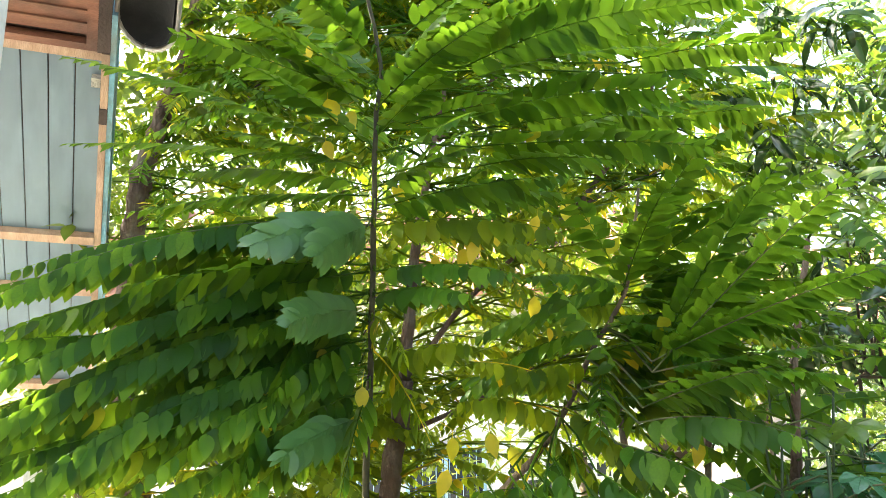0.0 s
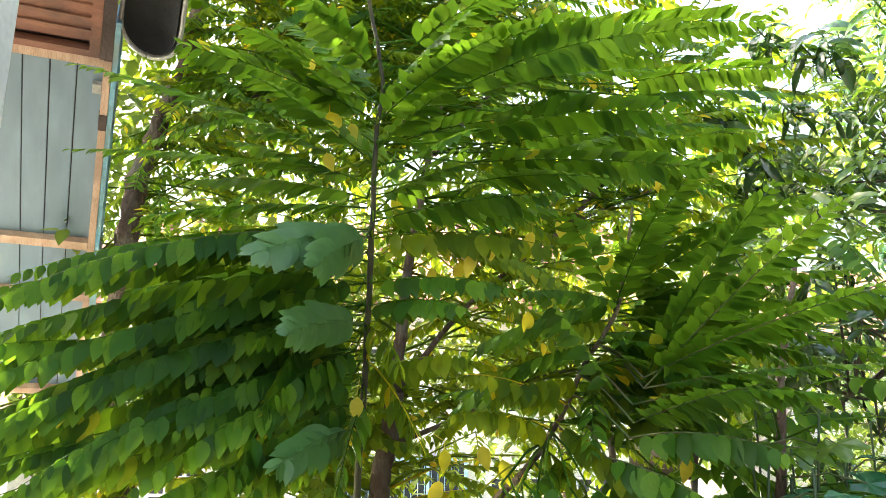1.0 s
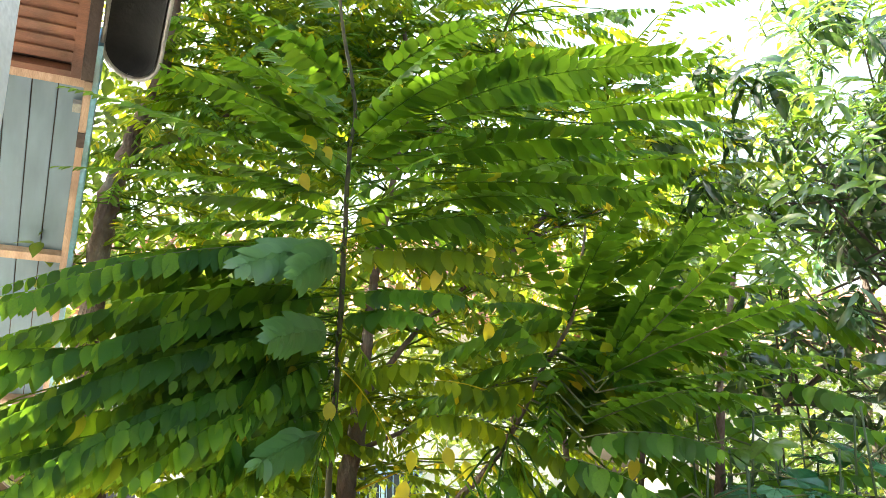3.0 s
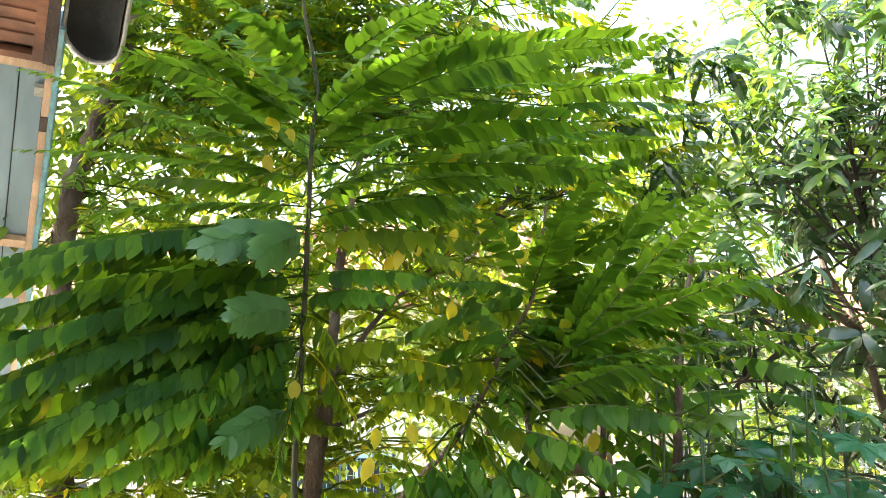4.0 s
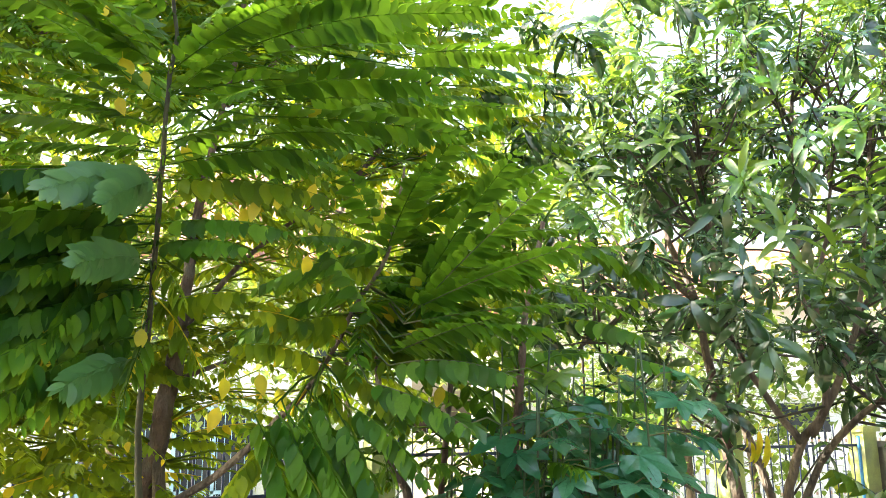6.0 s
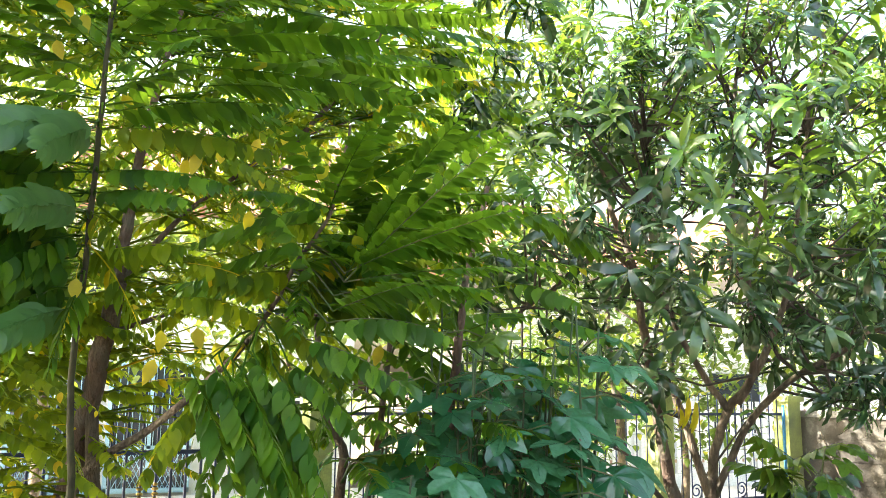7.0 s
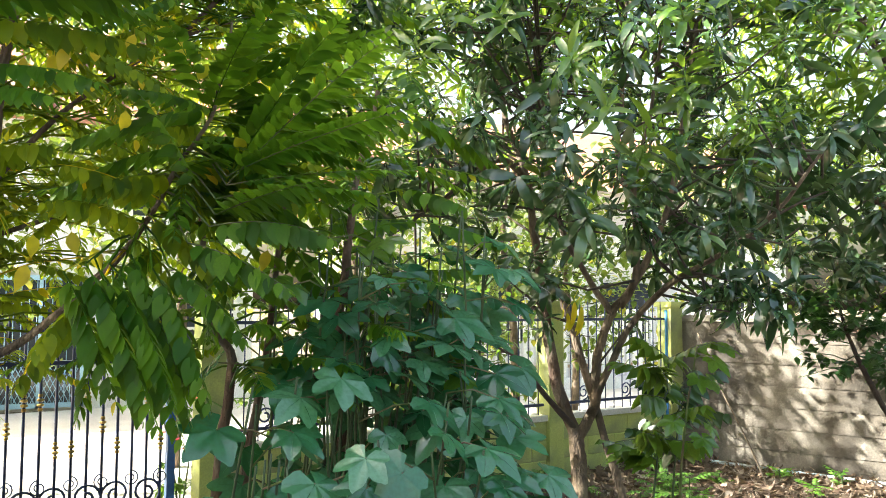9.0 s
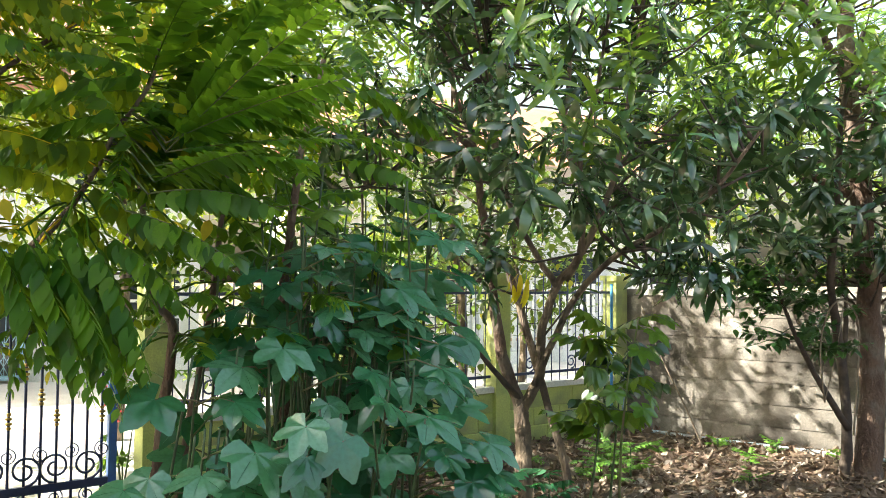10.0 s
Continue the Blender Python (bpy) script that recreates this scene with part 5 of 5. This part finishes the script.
# low front, rising towards the back
for i in range(44):
    y = CH.uniform(2.55, 3.7)
    x = CH.uniform(0.76 + 0.3 * (y - 2.6), 1.75 + 0.42 * (y - 2.6))
    top = min(1.95, 1.08 + 0.72 * (y - 2.6) + 0.3 * max(0, x - 0.9)) * CH.uniform(0.86, 1.04)
    line = chaya_stem(x, y, top, 100 + i)
    for k in range(CH.randint(4, 7)):
        p = line[int(CH.uniform(0.3, 1.0) * (len(line) - 1))]
        a = CH.uniform(-math.pi * 1.05, 0.3) if CH.random() < 0.85 else CH.uniform(0, math.tau)
        r = CH.uniform(0.12, 0.34)
        chaya_leaf(p, (p.x + r * math.cos(a), p.y + r * math.sin(a), p.z + CH.uniform(-0.02, 0.12)), CH.uniform(0.2, 0.33))

# bare-legged tall stems with leaves near the top
for i in range(24):
    y = CH.uniform(3.2, 4.0)
    x = CH.uniform(1.2, 2.15)
    top = CH.uniform(1.85, 2.36) - 0.25 * abs(x - 1.75)
    line = chaya_stem(x, y, top, 200 + i)
    for k in range(4):
        p = line[int(CH.uniform(0.68, 1.0) * (len(line) - 1))]
        a = CH.uniform(-2.6, 0.6)
        r = CH.uniform(0.16, 0.36)
        # higher leaves more often take the bright copy, sunlight put into their colour
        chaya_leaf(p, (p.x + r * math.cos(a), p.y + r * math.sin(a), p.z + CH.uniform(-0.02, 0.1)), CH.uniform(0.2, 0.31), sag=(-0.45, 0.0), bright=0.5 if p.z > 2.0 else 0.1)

# stems that lean out to the mango side, in tiers of flat leaves
for i in range(16):
    t = i / 15
    x, y, z = 1.74 + 0.32 * t + CH.uniform(-0.08, 0.08), 3.35 - 0.5 * t + CH.uniform(-0.15, 0.25), 1.9 - 0.75 * t + CH.uniform(-0.1, 0.1)
    line = limb(chaya, "stem", [(x - 0.35, y + 0.22, -0.03), (x - 0.3, y + 0.2, z * 0.5), (x - 0.22, y + 0.16, z + 0.02)], 0.0095, 0.005, STEM_DARK, 7, seed=260 + i)
    for k, (dx, dz) in enumerate(((0.0, 0.0), (0.06, -0.17), (-0.08, -0.32))):
        chaya_leaf(line[-1 - 2 * k], (x + dx + CH.uniform(-0.05, 0.05), y - 0.05 * k, z + dz), CH.uniform(0.25, 0.34), sag=(-0.4, -0.05), room=0.36)


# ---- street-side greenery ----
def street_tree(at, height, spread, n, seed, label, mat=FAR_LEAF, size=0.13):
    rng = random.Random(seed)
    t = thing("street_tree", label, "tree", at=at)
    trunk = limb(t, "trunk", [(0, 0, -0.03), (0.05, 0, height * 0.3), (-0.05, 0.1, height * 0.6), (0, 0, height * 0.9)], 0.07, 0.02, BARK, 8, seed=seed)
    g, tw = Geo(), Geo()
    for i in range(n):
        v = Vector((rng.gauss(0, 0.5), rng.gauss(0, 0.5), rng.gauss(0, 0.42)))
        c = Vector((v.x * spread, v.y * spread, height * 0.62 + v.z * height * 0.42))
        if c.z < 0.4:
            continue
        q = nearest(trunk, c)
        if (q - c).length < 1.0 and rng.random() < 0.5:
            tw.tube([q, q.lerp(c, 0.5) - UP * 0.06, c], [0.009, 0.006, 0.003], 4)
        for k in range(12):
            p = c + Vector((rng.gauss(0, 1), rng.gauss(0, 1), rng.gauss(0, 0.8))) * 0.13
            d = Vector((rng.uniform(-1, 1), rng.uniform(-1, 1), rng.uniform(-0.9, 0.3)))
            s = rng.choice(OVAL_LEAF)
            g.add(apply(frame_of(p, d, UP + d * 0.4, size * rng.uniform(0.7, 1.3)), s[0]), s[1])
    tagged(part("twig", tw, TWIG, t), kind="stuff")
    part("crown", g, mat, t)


street_tree((-3.6, 7.4, 0), 7.6, 2.0, 560, 201, "leafy sunlit street tree beyond the fence")
street_tree((-1.0, 8.6, 0), 6.2, 1.5, 330, 202, "bright yellow-green street tree beyond the fence")
street_tree((1.4, 9.0, 0), 6.0, 1.4, 320, 203, "bright young street tree beyond the fence")
street_tree((3.8, 10.2, 0), 7.0, 2.0, 400, 204, "unseen tall tree added for shade beyond the low wall")
street_tree((6.0, 11.4, 0), 3.4, 1.3, 180, 205, "sunlit street tree beyond the low wall")
street_tree((4.9, 7.85, 0), 4.2, 1.4, 85, 210, "feathery sunlit street tree beyond the low wall", FAR_LEAF, 0.1)
street_tree((6.9, 9.6, 0), 3.8, 1.4, 220, 211, "sunlit street tree beyond the garden corner")
street_tree((9.6, 8.6, 0), 5.6, 1.9, 340, 206, "broad sunlit tree behind the slab wall")
street_tree((11.0, 5.4, 0), 6.0, 2.2, 360, 207, "broad sunlit tree behind the slab wall")
# out-of-view tree, added to keep direct sun off the feathery fronds
street_tree((-4.4, 5.4, 0), 10.6, 2.1, 1000, 208, "unseen tall tree added for shade")
street_tree((3.0, 6.25, 0), 2.0, 0.55, 70, 209, "sunlit shrub inside the low wall", WEED, 0.1)


# ---- ground litter, weeds, small things ----
def litter():
    rng = random.Random(300)
    g = Geo()
    n = 0
    while n < 12000:
        x, y = rng.uniform(2.2, 8.8), rng.uniform(2.2, 7.3)
        if y > fence_y(x) - 0.12 or (x - CORNER.x) * 2.5 + (y - CORNER.y) * 1.12 > -0.2:
            continue
        n += 1
        s = rng.choice(LONG_LEAF if rng.random() < 0.6 else OVAL_LEAF)
        a = rng.uniform(0, math.tau)
        d = Vector((math.cos(a), math.sin(a), rng.uniform(-0.2, 0.35)))
        f = UP + Vector((rng.uniform(-0.7, 0.7), rng.uniform(-0.7, 0.7), 0)) if rng.random() < 0.6 else -UP + Vector((rng.uniform(-0.7, 0.7), rng.uniform(-0.7, 0.7), 0))
        g.add(apply(frame_of(Vector((x, y, 0.015 + rng.uniform(0, 0.035))), d, f, rng.uniform(0.05, 0.135)), s[0]), s[1])
    ob = part("leaf_litter", g, DRY)
    tagged(ob, "brown dry fallen leaves covering the soil", "leaf litter", kind="stuff")


litter()


def seedling(at, height, n, size, mat, seed, name, label, category="plant", lean=(0, 0)):
    rng = random.Random(seed)
    t = thing(name, label, category, at=at)
    line = limb(t, "stem", [(0, 0, -0.02), (lean[0] * 0.5, lean[1] * 0.5, height * 0.5), (lean[0], lean[1], height)], 0.012, 0.004, STEM_DARK, 6, seed=seed)
    tuft = Geo()
    for i in range(n):
        p = line[rng.randrange(len(line) // 2 if height > 0.8 else len(line) // 3, len(line))]
        a = rng.uniform(0, math.tau)
        tip = p + Vector((math.cos(a), math.sin(a), rng.uniform(-0.15, 0.5))) * rng.uniform(0.2, 0.4) * (height ** 0.3)
        if height < 0.3:
            f = frond_geo(p, tip, size, rng.uniform(0.0, 0.4), rng, step=size * 0.55)
            tuft.add(np.concatenate(f.v), f.f)
            continue
        loose = []
        ob = part("frond", frond_geo(p, tip, size, rng.uniform(0.2, 0.75) if height > 0.8 else rng.uniform(0.0, 0.4), rng, step=size * 0.55, loose=loose), STEM_DARK, t)
        loose_leaflets(ob, loose, mat)
    if height < 0.3:
        tagged(part("foliage", tuft, mat, t), kind="stuff")


def lobed_seedling():
    t = thing("lobed_seedling", "thin seedling with a few bright green lobed leaves", "plant")
    line = limb(t, "stem", [(4.05, 4.1, -0.02), (3.98, 4.0, 0.6), (3.96, 3.9, 1.1), (3.98, 3.82, 1.5)], 0.012, 0.005, STEM, 7, seed=450)
    rng = random.Random(451)
    for at, size in (((4.12, 3.72, 1.5), 0.2), ((4.0, 3.68, 1.42), 0.22), ((3.92, 3.74, 1.3), 0.2), ((4.08, 3.8, 1.28), 0.2), ((3.8, 3.85, 1.02), 0.19), ((4.1, 3.85, 0.98), 0.2), ((3.95, 3.75, 0.92), 0.21)):
        at = Vector(at)
        q = nearest(line, at)
        d = (at - q).normalized() - UP * rng.uniform(0.3, 0.9)
        ob = new("leaf", rng.choice(LOBED_BRIGHT))
        ob.parent = t
        ob.matrix_basis = frame_of(at, d, UP + Vector((0, -0.5, 0)), size)
        g = Geo()
        g.tube([q, q.lerp(at, 0.5) + UP * 0.03, at], 0.004, 5)
        part("leaf_stalk", g, STEM, t)


lobed_seedling()
seedling((3.92, 4.3, 0), 1.4, 18, 0.17, MANGO_YOUNG_SUNLIT, 401, "feathery_sapling", "dark green feathery sapling in front of the mango", lean=(0.15, -0.1))
seedling((4.2, 4.4, 0), 1.15, 13, 0.15, MANGO, 402, "feathery_sapling", "bushy green sapling beside the mango trunk", lean=(0.05, -0.1))
seedling((3.5, 4.75, 0), 0.34, 12, 0.11, CHAYA, 403, "low_fern", "low feathery seedling on the leaf litter")
seedling((3.85, 4.65, 0), 0.34, 10, 0.1, CHAYA, 404, "low_fern", "low feathery seedling on the leaf litter")
for i, (x, y) in enumerate(((4.75, 5.4), (5.0, 5.5), (5.3, 5.7), (4.5, 5.9), (3.65, 6.1), (5.7, 6.2), (4.9, 5.2), (6.5, 6.9), (5.2, 5.3), (5.5, 5.8), (4.2, 6.2))):
    seedling((x, y, 0), 0.19 + 0.05 * (i % 3), 10, 0.055, WEED, 410 + i, "yellow_green_weed", "small bright yellow-green weed on the soil")
for i, (x, y) in enumerate(((6.2, 6.0), (6.9, 5.9), (7.2, 5.4), (6.6, 5.2), (7.5, 4.9), (5.9, 4.6))):
    seedling((x, y, 0), 0.12, 8, 0.05, WEED, 430 + i, "grass_tuft", "small green tuft at the foot of the wall")


def pipe(name, ctrl, r, mat, label):
    g = Geo()
    g.tube(curve_pts(ctrl), r, 8)
    tagged(part(name, g, mat), label, "pipe")


d_wall = (WALL_END - CORNER).normalized()
side = Vector((d_wall.y, -d_wall.x, 0))
if side.x > 0:
    side = -side
w0 = CORNER + side * 0.12
pipe("ground_pipe", [w0 + d_wall * 0.1 + UP * 0.03, w0 + d_wall * 0.8 + side * 0.1 + UP * 0.035, w0 + d_wall * 1.8 + side * 0.12 + UP * 0.035, w0 + d_wall * 3.4 + side * 0.1 + UP * 0.03], 0.018, PVC_GREY, "faded blue water pipe along the wall foot")
pipe("drain_pipe", [(6.72, fence_y(6.72) - 0.2, 0), (6.73, fence_y(6.72) - 0.2, 0.4), (6.72, fence_y(6.72) - 0.2, 0.72)], 0.022, PVC_GREY, "short faded pipe in the wall corner")
pipe("standpipe", [(6.55, fence_y(6.55) - 0.17, 0), (6.55, fence_y(6.55) - 0.17, 0.9), (6.55, fence_y(6.55) - 0.17, 1.72)], 0.017, PVC, "bright blue upright water pipe by the pillar")
g = Geo()
g.tube(curve_pts([(6.45, 5.6, 0.0), (6.3, 5.75, 0.5), (6.12, 5.9, 1.0), (5.95, 6.0, 1.5)]), [0.008] * 15 + [0.005], 6, 0.2)
tagged(part("leaning_stick", g, ROPE), "thin dry stick leaning by the wall", "stick")
g = Geo()
g.tube(curve_pts([(6.35, 4.2, 0.75), (6.3, 4.2, 1.2), (6.42, 4.2, 1.52), (6.62, 4.2, 1.6), (6.8, 4.2, 1.4), (6.78, 4.2, 0.95), (6.72, 4.2, 0.45)]), 0.008, 5, 0.2)
g.tube(curve_pts([(6.35, 4.2, 0.75), (6.5, 4.2, 1.15), (6.6, 4.2, 1.55)]), 0.005, 5, 0.2)
tagged(part("dry_vine", g, ROPE), "looped dry vine hanging in the thin tree", "vine")


def red_flowers(at, n, seed):
    rng = random.Random(seed)
    t = thing("flower_shrub", "small shrub with bright red flowers by the fence", "shrub", at=at)
    lines = []
    for i in range(4):
        a = rng.uniform(0, math.tau)
        lines.append(limb(t, "stem", [(0, 0, -0.02), (0.1 * math.cos(a), 0.1 * math.sin(a), 0.4), (0.25 * math.cos(a), 0.2 * math.sin(a), 0.9)], 0.01, 0.004, STEM_DARK, 6, seed=seed + i))
    spray(t, lines, 12, 0.3, 0.08, WEED, seed)
    for i in range(n):
        p = rng.choice(lines)[-1 - rng.randrange(6)] + Vector((rng.uniform(-0.15, 0.15), rng.uniform(-0.15, 0.15), rng.uniform(0, 0.15)))
        g = Geo()
        for k in range(6):
            a = k * math.tau / 6
            s = OVAL_LEAF[k % 2]
            g.add(apply(frame_of(p, Vector((math.cos(a), math.sin(a), 0.5)), UP, 0.055), s[0]), s[1])
        part("flower", g, RED_PETAL, t)


red_flowers((1.15, 6.75, 0), 9, 501)
red_flowers((2.1, 6.85, 0), 8, 502)
red_flowers((2.9, 7.0, 0), 6, 503)
